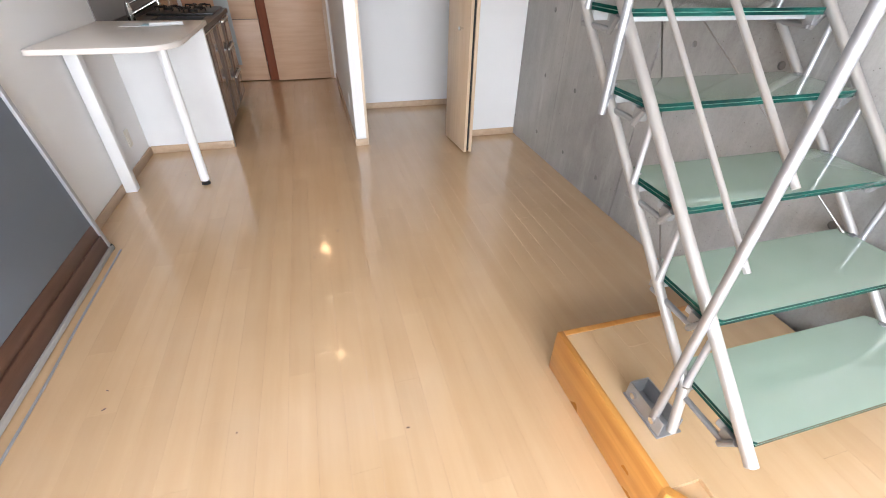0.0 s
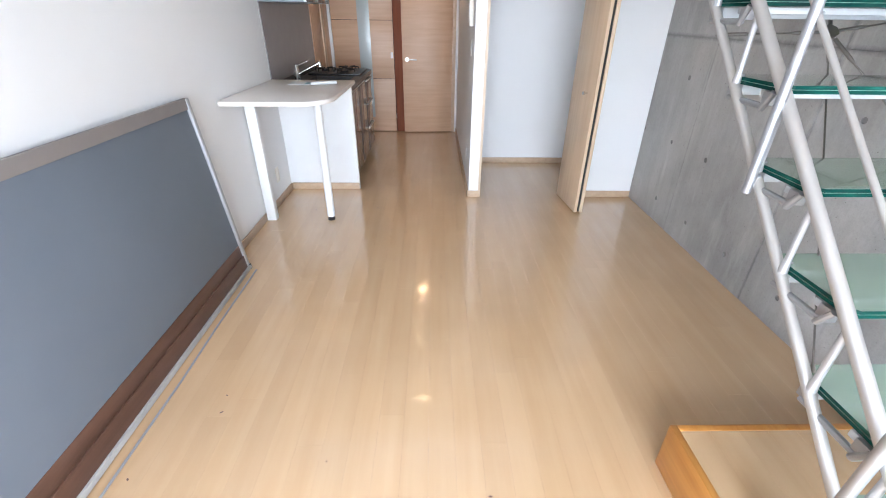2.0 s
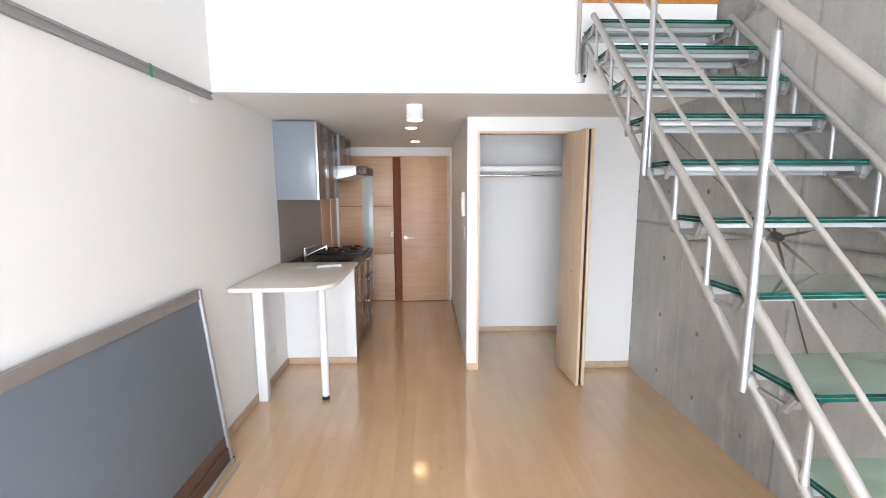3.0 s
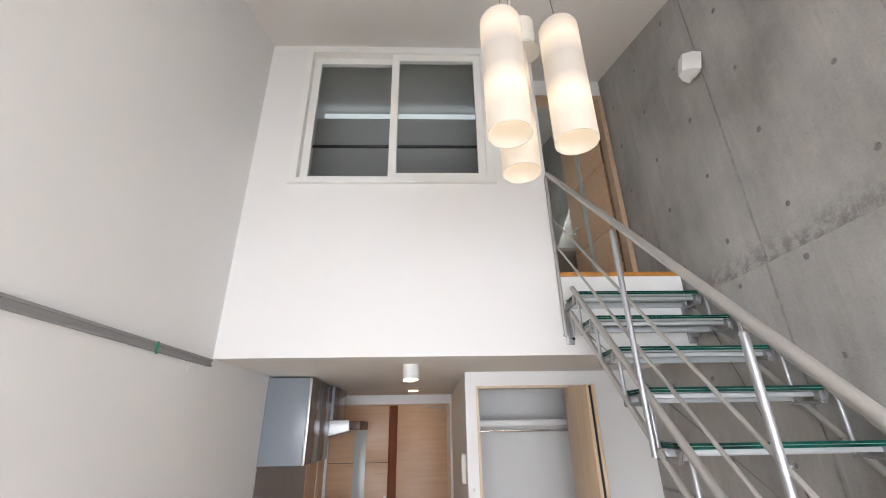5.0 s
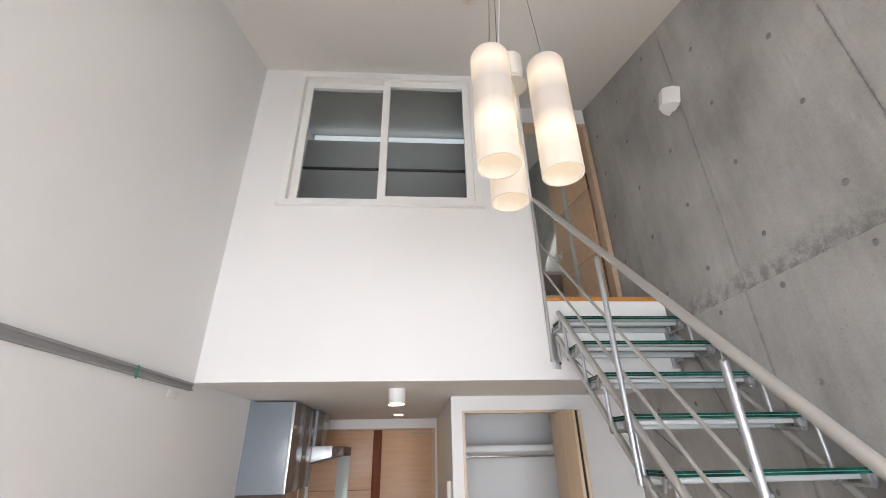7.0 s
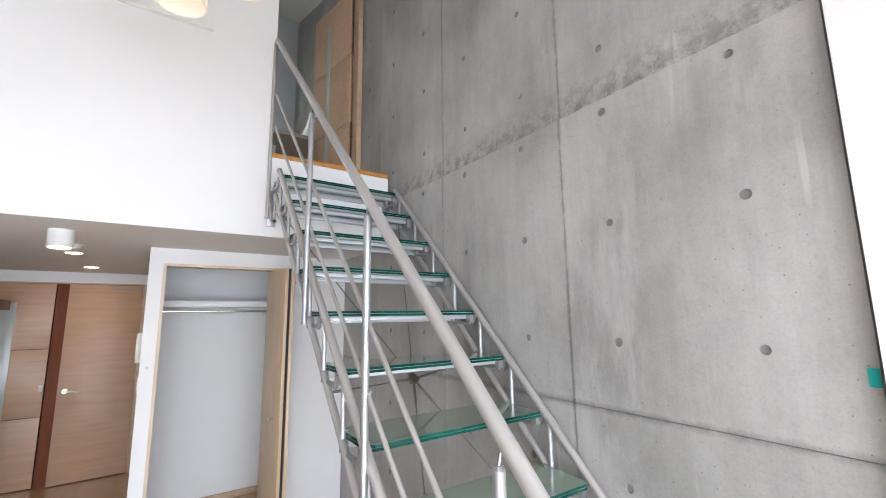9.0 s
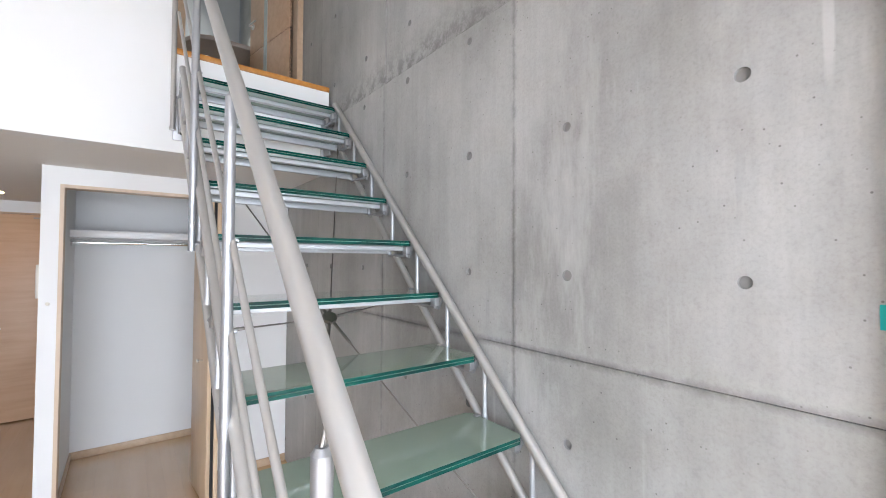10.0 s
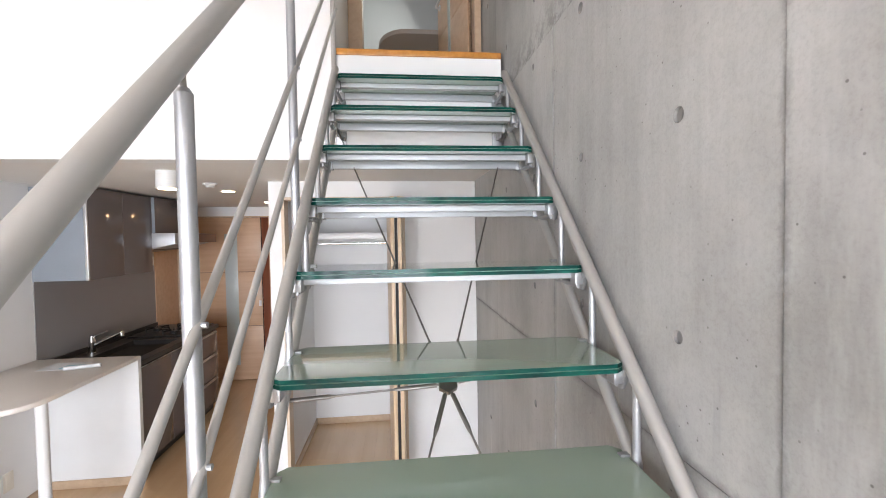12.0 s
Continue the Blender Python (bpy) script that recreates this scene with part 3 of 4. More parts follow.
for k in range(1, 12):
    y, z = 6.783 - RUN * (k - 1), UPPER + 0.0085 - RISE * k
    tr = child("tread", TOPG, stair, pose(0, y, z))
    child("glass_layer", LOWG, tr)
    child("film", FILM, tr)
    child("front_bar", FBAR, tr)
    child("rear_bar", RBAR, tr)
    for x, s in ((TW0 - 0.012, 1), (TW1 + 0.012, -1)):
        child("bracket", BRACK, tr, Matrix.Translation((x, 0, 0)) @ Matrix.Diagonal((s, 1, 1, 1)))
        child("clamp", CLAMP, tr, Matrix.Translation((x + 0.004 * s, 0, 0)) @ Matrix.Diagonal((s, 1, 1, 1)))
    for x in (XL, XR):
        if k > 1:
            child("strut", STRUT, stair, pose(x, y + TD - 0.065, up(y + TD - 0.065)))

# cable bracing in the plane of the lower chords
HUB = Vector((2.655, 5.89, up(5.89, 0.258)))
nrm = Vector((0, -SL, 1)).normalized()
brace = part("hub", tubes((HUB - nrm * 0.008, HUB + nrm * 0.008, 0.027, 6)), DARKSTEEL, stair, "dark steel bracing hub")
for end in ((XL, 5.86, up(5.86, 0.24)), (XR, 5.93, up(5.93, 0.24)), (XL, 6.78, up(6.78, 0.22)), (XR, 6.78, up(6.78, 0.22)), (XL, 5.02, up(5.02, 0.22)), (XR, 5.02, up(5.02, 0.22))):
    e = Vector(end)
    d = (e - HUB).normalized()
    bm = tubes((HUB, e, 0.0028, 8), (HUB + d * 0.03, HUB + d * 0.12, 0.006, 10), (HUB + d * 0.12, HUB + d * 0.14, 0.006, 10, 0.003), (e - d * 0.10, e, 0.006, 10), (e - d * 0.12, e - d * 0.10, 0.003, 10, 0.006))
    part("cable", bm, DARKSTEEL, brace)

# handrail
HX = 2.236


def rail(y, drop=0.0):
    return 3.569 + SL * (y - 7.03) - drop


bm = tubes(((HX, 4.50, rail(4.50)), (HX, 6.97, rail(6.97)), 0.0175, 24))
sphere(bm, (HX, 4.50, rail(4.50)), 0.0175)
handrail = part("handrail", bm, STEEL, stair, "thick satin aluminium handrail tube")
for PX, y, zb in ((2.230, 6.108, 1.637), (2.233, 5.460, 0.985), (2.224, 4.846, 0.25)):
    t = rail(y) - 0.022
    bm = tubes(((PX, y, zb), (PX, y, t - 0.036), 0.0128, 18), ((PX, y, t - 0.036), (PX, y, t - 0.028), 0.0128, 18, 0.008))
    tube(bm, (PX, y, up(y, 0.0)), (XL, y, up(y, 0.0)), 0.009, 12)
    if y > 5:
        tube(bm, (PX, y, up(y, 0.2)), (XL, y, up(y, 0.2)), 0.009, 12)
    for dr in (0.393, 0.605):
        tube(bm, (PX, y, rail(y, dr)), (PX + 0.022, y, rail(y, dr)), 0.005, 10)
    post = part("post", bm, POSTALU, stair)
    part("pin", tubes(((PX, y, t - 0.03), (HX - 0.004, y, t + 0.006), 0.0045, 10)), DARKSTEEL, post, "thin dark steel pin")
part("post", tubes(((2.226, 6.982, 2.30), (2.226, 6.982, 3.49), 0.0125, 16), ((2.226, 6.982, 3.49), (HX, 6.96, rail(6.96)), 0.0125, 16), ((2.226, 6.982, 2.285), (2.226, 6.982, 2.30), 0.016, 16)), STEEL, stair)
for dr in (0.393, 0.605):
    part("rail_rod", tubes(((2.240, 4.825, rail(4.825, dr)), (2.243, 6.98, rail(6.98, dr)), 0.0078, 14)), STEEL, stair)

# ---- platform at the foot of the stair ----
plat = thing("platform", "low wooden platform with honey-coloured edging under the stair", "platform", kind="structure")
PX0, PY0, PY1, PZ = 2.135, 4.64, 5.275, 0.2
PNX, PNY, PFY = 2.135, 4.66, 4.16     # chamfered near corner


def near_edge(x):
    return max(PFY, PNY - 1.25 * (x - PNX))


PCX = PNX + (PNY - PFY) / 1.25
bm = bmesh.new()
prism(bm, [(PX0 + 0.024, PY1 - 0.024), (PX0 + 0.024, near_edge(PX0 + 0.024) + 0.03), (PCX, PFY + 0.03), (W - 0.04, PFY + 0.03), (W - 0.04, PY1 - 0.024)], 0.0, PZ - 0.0165)
part("core", bm, FLOOR, plat)
part("edge_board", bx(PX0, PX0 + 0.024, PNY + 0.015, PY1, 0, PZ + 0.002, 0.0012), HONEY, plat)
part("edge_board", bx(PX0 + 0.024, W - 0.002, PY1 - 0.024, PY1, 0, PZ + 0.002, 0.0012), HONEY, plat)
for (ax, ay), (qx, qy) in (((PNX, PNY), (PCX, PFY)), ((PCX, PFY), (W - 0.032, PFY))):
    d = Vector((qx - ax, qy - ay))
    nx = Vector((-d.y, d.x)).normalized() * 0.024
    bm = bmesh.new()
    prism(bm, [(ax, ay), (qx, qy), (qx + nx.x, qy + nx.y), (ax + nx.x, ay + nx.y)], 0.0, PZ + 0.002)
    part("edge_board", bm, HONEY, plat)

bm = bmesh.new()
prism(bm, [(PNX, PNY), (PNX + 0.0187, PNY + 0.0148), (PNX, PNY + 0.0148)], 0.0, PZ + 0.002)
part("corner_block", bm, HONEY, plat)

# ---- kitchen ----
bar = thing("bar_counter", "cream laminate bar counter with rounded corner on white legs", "counter")


def rounded(pts, n=8):
    out = []
    for i, (x, y, r) in enumerate(pts):
        if not r:
            out.append((x, y))
            continue
        p, a, b = Vector((x, y)), Vector(pts[i - 1][:2]), Vector(pts[(i + 1) % len(pts)][:2])
        s, e = p + (a - p).normalized() * r, p + (b - p).normalized() * r
        for j in range(n + 1):
            t = j / n
            q = s * (1 - t) ** 2 + p * 2 * t * (1 - t) + e * t * t
            out.append((q.x, q.y))
    return out


bm = bmesh.new()
prism(bm, rounded([(0.002, 6.99, 0.025), (0.675, 6.99, 0.26), (0.675, 7.99, 0), (0.002, 7.99, 0)], 10), 0.928, 0.958, 0.006)
part("counter_top", bm, BAR, bar)
leg = part("leg", tubes(((0.508, 7.37, 0.03), (0.508, 7.37, 0.928), 0.029, 20)), WHITEP, bar)
part("foot", tubes(((0.508, 7.37, 0.0), (0.508, 7.37, 0.012), 0.028, 20), ((0.508, 7.37, 0.012), (0.508, 7.37, 0.03), 0.014, 20)), DARK, leg)
part("leg", boxes((0.0125, 0.082, 7.34, 7.40, 0.0, 0.928, 0.003)), WHITEP, bar, "flat white board leg against the wall")
part("end_panel", bx(0.0, 0.63, 8.04, 8.075, 0.0, 0.93), WHITEP, bar)
part("end_skirting", bx(0.012, 0.63, 8.028, 8.04, 0, 0.06, 0.003), TRIM, bar)

for ua, ub, drawers in ((8.078, 8.956, False), (8.958, 9.42, True)):
    unit = thing("base_cabinet", "taupe glossy drawer cabinet under the hob" if drawers else "taupe glossy two-door cabinet under the sink", "cabinet", "kitchen base cabinets")
    part("carcass", bx(0.0, 0.585, ua, ub, 0.08, 0.85), DARK, unit)
    part("plinth", bx(0.0, 0.54, ua, ub, 0.0, 0.08), BLACK, unit, "black recessed plinth")
    for ya, yb, za, zb in ((8.96, 9.41, 0.10, 0.36), (8.96, 9.41, 0.365, 0.61), (8.96, 9.41, 0.615, 0.84)) if drawers else ((8.085, 8.52, 0.10, 0.84), (8.525, 8.953, 0.10, 0.84)):
        dr = part("drawer" if drawers else "cabinet_door", bx(0.586, 0.606, ya, yb, za, zb, 0.002), GLOSSCAB, unit)
        if drawers:
            part("handle", bx(0.606, 0.622, ya + 0.04, yb - 0.04, zb - 0.03, zb - 0.012, 0.003), ALU, dr, "slim aluminium handle")
        else:
            part("handle", bx(0.606, 0.612, ya + 0.004, yb - 0.004, zb - 0.008, zb, 0.002), ALU, dr, "slim aluminium handle")
top = thing("worktop", "dark stainless worktop with an inset sink", "worktop")
bm = boxes((0.004, 0.16, 8.08, 9.42, 0.852, 0.89), (0.54, 0.62, 8.08, 9.42, 0.852, 0.89), (0.16, 0.54, 8.08, 8.20, 0.852, 0.89), (0.16, 0.54, 8.78, 9.42, 0.852, 0.89), (0.004, 0.02, 8.08, 9.42, 0.89, 0.93))
part("slab", bm, STAIN, top)
part("sink_basin", boxes((0.16, 0.54, 8.20, 8.78, 0.74, 0.745), (0.16, 0.165, 8.20, 8.78, 0.745, 0.888), (0.535, 0.54, 8.20, 8.78, 0.745, 0.888), (0.165, 0.535, 8.20, 8.205, 0.745, 0.888), (0.165, 0.535, 8.775, 8.78, 0.745, 0.888)), STAIN, top)
fau = thing("faucet", "chrome single-lever kitchen faucet", "faucet")
FX, FYY = 0.10, 8.37
part("body", tubes(((FX, FYY, 0.89), (FX, FYY, 0.985), 0.025, 20), ((FX, FYY, 0.985), (FX, FYY, 1.0), 0.025, 20, 0.02), ((FX, FYY, 0.89), (FX, FYY, 0.90), 0.034, 20)), CHROME, fau)
bm = tubes(((FX + 0.012, FYY, 0.955), (FX + 0.20, FYY + 0.03, 1.045), 0.0145, 14, 0.0125), ((FX + 0.20, FYY + 0.03, 1.05), (FX + 0.205, FYY + 0.03, 1.015), 0.0145, 14))
sphere(bm, (FX + 0.20, FYY + 0.03, 1.046), 0.0142)
part("spout", bm, CHROME, fau)
bm = tubes(((FX, FYY, 1.0), (FX, FYY, 1.025), 0.021, 18, 0.016), ((FX, FYY, 1.02), (FX + 0.105, FYY + 0.012, 1.062), 0.009, 12, 0.006))
sphere(bm, (FX, FYY, 1.024), 0.016)
part("lever", bm, CHROME, fau)
hob = thing("gas_hob", "black gas hob with cast grates", "hob")
part("plate", bx(0.06, 0.58, 8.86, 9.40, 0.89, 0.905, 0.003), BLACK, hob)
for cx, cy in ((0.40, 8.99), (0.40, 9.26), (0.18, 9.12)):
    part("burner", tubes(((cx, cy, 0.905), (cx, cy, 0.925), 0.042, 16, 0.036)), BLACK, hob)
    bm = bmesh.new()
    for i in range(6):
        a = math.pi / 3 * i
        c, s = math.cos(a), math.sin(a)
        tube(bm, (cx + 0.03 * c, cy + 0.03 * s, 0.932), (cx + 0.105 * c, cy + 0.105 * s, 0.932), 0.006, 8)
        tube(bm, (cx + 0.105 * c, cy + 0.105 * s, 0.932), (cx + 0.105 * c, cy + 0.105 * s, 0.905), 0.006, 8)
    part("grate", bm, BLACK, hob)
structure("trim_backsplash", bx(0.0, 0.006, 7.985, 9.42, 0.93, 1.52), SPLASH, "grey metal backsplash behind the worktop", "backsplash")
wc = thing("wall_cabinet", "silver-sided wall cabinet with taupe glossy doors", "cabinet")
part("body", bx(0.0, 0.345, 7.98, 8.745, 1.503, 2.16, 0.002), SILVERCAB, wc)
part("edge_strip", bx(0.346, 0.366, 7.978, 7.992, 1.503, 2.16, 0.002), ALU, wc)
for ya, yb in ((7.993, 8.365), (8.368, 8.745)):
    part("cabinet_door", bx(0.346, 0.366, ya, yb, 1.505, 2.158, 0.002), GLOSSCAB, wc)
hood = thing("range_hood", "silver range hood under a taupe duct box", "range hood")
duct = part("duct_box", bx(0.0, 0.392, 8.75, 9.40, 1.842, 2.16, 0.003), GLOSSCAB, hood)
part("edge_strip", bx(0.370, 0.394, 8.7465, 8.7495, 1.842, 2.158), SILVERCAB, duct, "pale aluminium edge strip")
part("vent", boxes(*[(0.392, 0.3945, 9.02, 9.26, 2.085 + 0.012 * i, 2.093 + 0.012 * i) for i in range(4)]), BLACK, duct, "narrow black vent slots")
bm = bmesh.new()
prism(bm, [(0.0, 1.66), (0.35, 1.697), (0.555, 1.745), (0.555, 1.84), (0.0, 1.84)], 0.0, 0.65, 0.002)
canopy = part("canopy", bm, ALUWHITE, hood, "pale silver canopy")
canopy.matrix_basis = Matrix.Translation((0, 9.40, 0)) @ pose(0, 0, 0, 90, 0, 0)
filt = part("filter", bx(0.03, 0.34, 8.78, 9.37, -0.006, 0.0), BLACK, hood)
filt.matrix_basis = Matrix.Translation((0, 0, 1.661)) @ pose(0, 0, 0, 0, -6.0, 0)
lip = part("control_box", bx(0.5555, 0.655, 8.80, 9.35, 1.752, 1.836, 0.004), BROWN, hood, "dark control box")
part("knob", tubes(((0.61, 8.8, 1.794), (0.61, 8.786, 1.794), 0.016, 16)), BLACK, lip)
# leaflet and pen on the bar
single("leaflet", bx(0.22, 0.45, 7.70, 7.86, 0.9585, 0.9605), PAPER, "printed white leaflet lying on the bar counter", "leaflet").rotation_euler = (0, 0, 0)
single("blue_card", bx(0.34, 0.46, 7.72, 7.80, 0.961, 0.963), PALEBLUE, "pale blue printed card on the leaflet", "card")
single("paper_roll", tubes(((0.40, 7.68, 0.972), (0.58, 7.74, 0.972), 0.012, 12)), PAPER, "small rolled white paper on the bar counter", "paper")

# doors at the end of the kitchen
d2 = thing("door_2", "light-oak hallway door standing ajar with chrome lever", "door", kind="structure")
part("jamb_board", bx(0.812, 0.915, BACK + 0.03, BACK + 0.11, 0.0, 2.045), REDWOOD, d2, "reddish-brown jamb board")
part("frame", boxes((1.56, 1.60, BACK - 0.01, BACK + 0.11, 0, 2.06), (0.04, 1.56, BACK - 0.01, BACK + 0.11, 2.046, 2.06)), TRIM, d2)
oak_door(d2, 0.64, 2.035, pose(1.557, BACK + 0.0, 0.006, 0, 0, 180 + 3), panels=1)
d3 = thing("door_3", "light-oak panelled storage door beside the kitchen", "door", kind="structure")
leaf = oak_door(d3, 0.76, 2.04, pose(0.045, BACK + 0.03, 0.004), lever=False)
part("glass_slit", bx(0.325, 0.475, -0.0205, 0.0205, 0.19, 1.84, 0.001), FROST, leaf, "narrow frosted glass slit")
part("pull", bx(0.72, 0.75, -0.028, -0.019, 0.93, 1.00, 0.003), WHITEP, leaf)
single("door_closer", boxes((1.30, 1.54, BACK - 0.045, BACK - 0.012, 2.0, 2.016, 0.003)), SILL, "small silver door closer at the top of the hallway door", "door closer")

# ceiling lamps of the kitchen
cl = thing("ceiling_lamp", "white cylindrical surface-mounted ceiling lamp, lit", "lamp")
part("housing", tubes(((1.213, 7.39, 2.075), (1.213, 7.39, SOFFIT), 0.06, 28)), WHITEP, cl)
part("diffuser", tubes(((1.213, 7.39, 2.071), (1.213, 7.39, 2.0747), 0.05, 28)), CYLGLOW, cl)
for y, lit in ((8.42, DIMGLOW), (9.53, LAMPGLOW)):
    dl = thing("downlight", "recessed round ceiling downlight, lit", "lamp", "kitchen downlights", at=(1.145, y, SOFFIT))
    part("ring", tubes(((0, 0, -0.006), (0, 0, -0.0005), 0.062, 28)), WHITEP, dl)
    part("diffuser", tubes(((0, 0, -0.010), (0, 0, -0.006), 0.05, 28)), lit, dl)
sd = thing("smoke_detector", "small round white smoke detector under the low ceiling", "detector", at=(1.205, 7.95, SOFFIT))
part("base", tubes(((0, 0, -0.012), (0, 0, -0.0005), 0.05, 24)), WHITEP, sd)
part("sensor", tubes(((0, 0, -0.03), (0, 0, -0.012), 0.025, 24, 0.035)), WHITEP, sd)

# closet fittings and folding door
sh = thing("closet_shelf", "white closet shelf board across the closet", "shelf")
part("board", bx(1.718, 2.858, 8.42, 8.858, 1.762, 1.815, 0.002), WHITEP, sh)
cr = thing("clothes_rail", "chrome clothes rail under the closet shelf", "rail")
part("rail", tubes(((1.718, 8.50, 1.725), (2.858, 8.50, 1.725), 0.0125, 14)), CHROME, cr)
part("socket", tubes(((1.7165, 8.50, 1.725), (1.724, 8.50, 1.725), 0.024, 14)), CHROME, cr)
fd = thing("door_4", "folded maple closet door standing open", "door", kind="structure")
A, B, C = Vector((2.443, 7.905)), Vector((2.480, 7.478)), Vector((2.534, 7.862))


def folded_leaf(p, q, name, thick=0.024, side=1):
    d = q - p
    bm = bx(0.002, d.length - 0.002, 0.0 if side > 0 else -thick, thick if side > 0 else 0.0, 0.012, 2.035, 0.002)
    ob = part(name, bm, CLOSETW, fd)
    ob.matrix_basis = pose(p.x, p.y, 0, 0, 0, math.degrees(math.atan2(d.y, d.x)))
    return ob


lf1 = folded_leaf(A, B, "leaf", side=1)
lf2 = folded_leaf(C, B + Vector((0.044, 0.002)), "leaf", side=1)
part("knob", tubes(((0.30, 0, 0.93), (0.30, -0.022, 0.93), 0.006, 12), ((0.30, -0.022, 0.93), (0.30, -0.034, 0.93), 0.014, 14)), CHROME, lf1, "small chrome knob")
# added dark strip that gives the gap between the leaves its shade
part("gap_shade", bx(2.505, 2.523, 7.492, 7.502, 0.02, 2.03), DARK, fd, "dark strip added as the shade in the gap between the leaves")
for z in (0.2, 0.75, 1.32, 1.85):
    part("hinge", bx(0.39, 0.414, 0.024, 0.042, z, z + 0.06, 0.002), ALU, lf1)

# small plates
for nm, p, lab in (("intercom", (1.597, 1.629, 8.01, 8.13, 1.355, 1.565), "ivory wall intercom handset on the partition"), ("light_switch", (1.622, 1.629, 8.04, 8.11, 1.14, 1.26), "white wall switch plate on the partition"), ("wall_socket", (1.622, 1.629, 8.20, 8.27, 0.22, 0.34), "white wall socket low on the partition")):
    ob = thing(nm, lab, nm.replace("_", " "))
    part("body", bx(*p, 0.004), IVORY if nm == "intercom" else WHITEP, ob)
    part("face", bx(p[0] - 0.003, p[0], p[2] + 0.02, p[3] - 0.02, p[4] + 0.025, p[5] - 0.025, 0.001), WHITEP, ob)
ob = thing("wall_socket", "ivory wall socket low on the white wall", "wall socket")
part("body", bx(0.0005, 0.007, 7.70, 7.77, 0.18, 0.30, 0.002), IVORY, ob)
part("face", bx(0.007, 0.009, 7.715, 7.755, 0.20, 0.28, 0.001), IVORY, ob)

# ---- hall: wall rail, screen, lamp, speaker ----
wr = thing("wall_rail", "long grey mounting rail on the white wall", "rail")
part("rail", boxes((0.0005, 0.018, 3.2, 6.96, 2.118, 2.162, 0.002), (0.018, 0.024, 3.2, 6.96, 2.150, 2.162), (0.018, 0.024, 3.2, 6.96, 2.118, 2.127)), GREYRAIL, wr)
single("green_tape", bx(0.0245, 0.0255, 6.39, 6.41, 2.105, 2.165), GREEN, "bit of green tape on the wall rail", "tape")
single("teal_tape", bx(W - 0.0035, W - 0.0015, 4.4865, 4.508, 1.492, 1.536), TEAL, "bit of teal tape on the concrete edge", "tape").visible_shadow = True

sc = thing("screen_panel", "grey mesh sliding screen lying sideways against the white wall", "screen panel", at=(0.137, 0, 0.0))
lean = pose(0, 0, 0, 0, -5.8, 0)
SY0, SY1, SH = 4.30, 6.625, 1.045
for nm, mat_, r, lab in (("top_rail", RAILWOOD, (-0.012, 0.012, SY0, SY1, SH - 0.054, SH), ""), ("bottom_rail", SILL, (-0.016, 0.024, SY0, SY1, 0.006, 0.030), ""), ("end_rail", ALUWHITE, (-0.014, 0.016, SY1 - 0.026, SY1 + 0.001, 0.030, SH - 0.001), "white aluminium end rail"), ("end_rail", ALUWHITE, (-0.014, 0.016, SY0, SY0 + 0.026, 0.030, SH - 0.054), ""), ("mesh", GREYMESH, (-0.003, 0.003, SY0 + 0.026, SY1 - 0.026, 0.180, SH - 0.054), "grey screen mesh"), ("kick_strip", BROWN, (-0.007, 0.005, SY0 + 0.026, SY1 - 0.026, 0.110, 0.180), "dark brown bottom strip"), ("kick_board", BROWN, (-0.007, 0.013, SY0 + 0.026, SY1 - 0.026, 0.030, 0.1095), "dark brown bottom board")):
    o = part(nm, bx(*r, 0.0015), mat_, sc, lab)
    o.matrix_basis = lean
o = part("corner_cap", bx(-0.02, 0.022, SY1 - 0.012, SY1 + 0.008, 0.0, 0.034, 0.003), DARK, sc)
o.matrix_basis = lean
single("rubber_gasket", tubes(((0.199, 4.3, 0.006), (0.206, 5.7, 0.006), 0.005, 8), ((0.206, 5.7, 0.006), (0.197, 6.05, 0.006), 0.005, 8), ((0.197, 6.05, 0.006), (0.195, 6.60, 0.006), 0.005, 8)), GREYRAIL, "loose dark rubber gasket lying along the screen", "gasket")

lamp = thing("pendant_lamp", "pendant of three lit opal glass tubes on thin cables", "lamp")
for (x, y, z, h) in ((1.592, 5.308, 2.551, 0.478), (1.812, 5.363, 2.567, 0.498), (1.676, 5.543, 2.572, 0.56)):
    bm = bmesh.new()
    n = 32
    vs = []
    for r, zz in ((0.0635, 0.03), (0.0635, 0.0), (0.068, 0.0), (0.068, h - 0.01), (0.0635, h), (0.004, h)):
        vs.append([bm.verts.new((r * math.cos(2 * math.pi * i / n), r * math.sin(2 * math.pi * i / n), zz)) for i in range(n)])
    inner = [bm.verts.new((0.0635 * math.cos(2 * math.pi * i / n), 0.0635 * math.sin(2 * math.pi * i / n), 0.16)) for i in range(n)]
    vs.insert(0, inner)
    for a, b in zip(vs, vs[1:]):
        for i in range(n):
            bm.faces.new((a[i], a[(i + 1) % n], b[(i + 1) % n], b[i]))
    bm.faces.new(inner[::-1])
    bmesh.ops.recalc_face_normals(bm, faces=bm.faces)
    s = part("shade", bm, SHADE, lamp)
    s.location = (x, y, z)
    tx, ty = 1.72 + (x - 1.69) * 0.35, 5.46 + (y - 5.46) * 0.35
    part("cable", tubes(((x, y, z + h), (tx, ty, roof(ty) - 0.02), 0.002, 6)), DARKSTEEL, lamp)
part("lamp_cap", tubes(((1.742, 5.555, 3.16), (1.742, 5.555, 3.20), 0.06, 20, 0.04), ((1.742, 5.555, 3.20), (1.742, 5.555, 3.235), 0.04, 20, 0.05), ((1.742, 5.555, 3.235), (1.742, 5.555, 3.32), 0.05, 20)), IVORY, lamp, "ivory lamp holder cap")
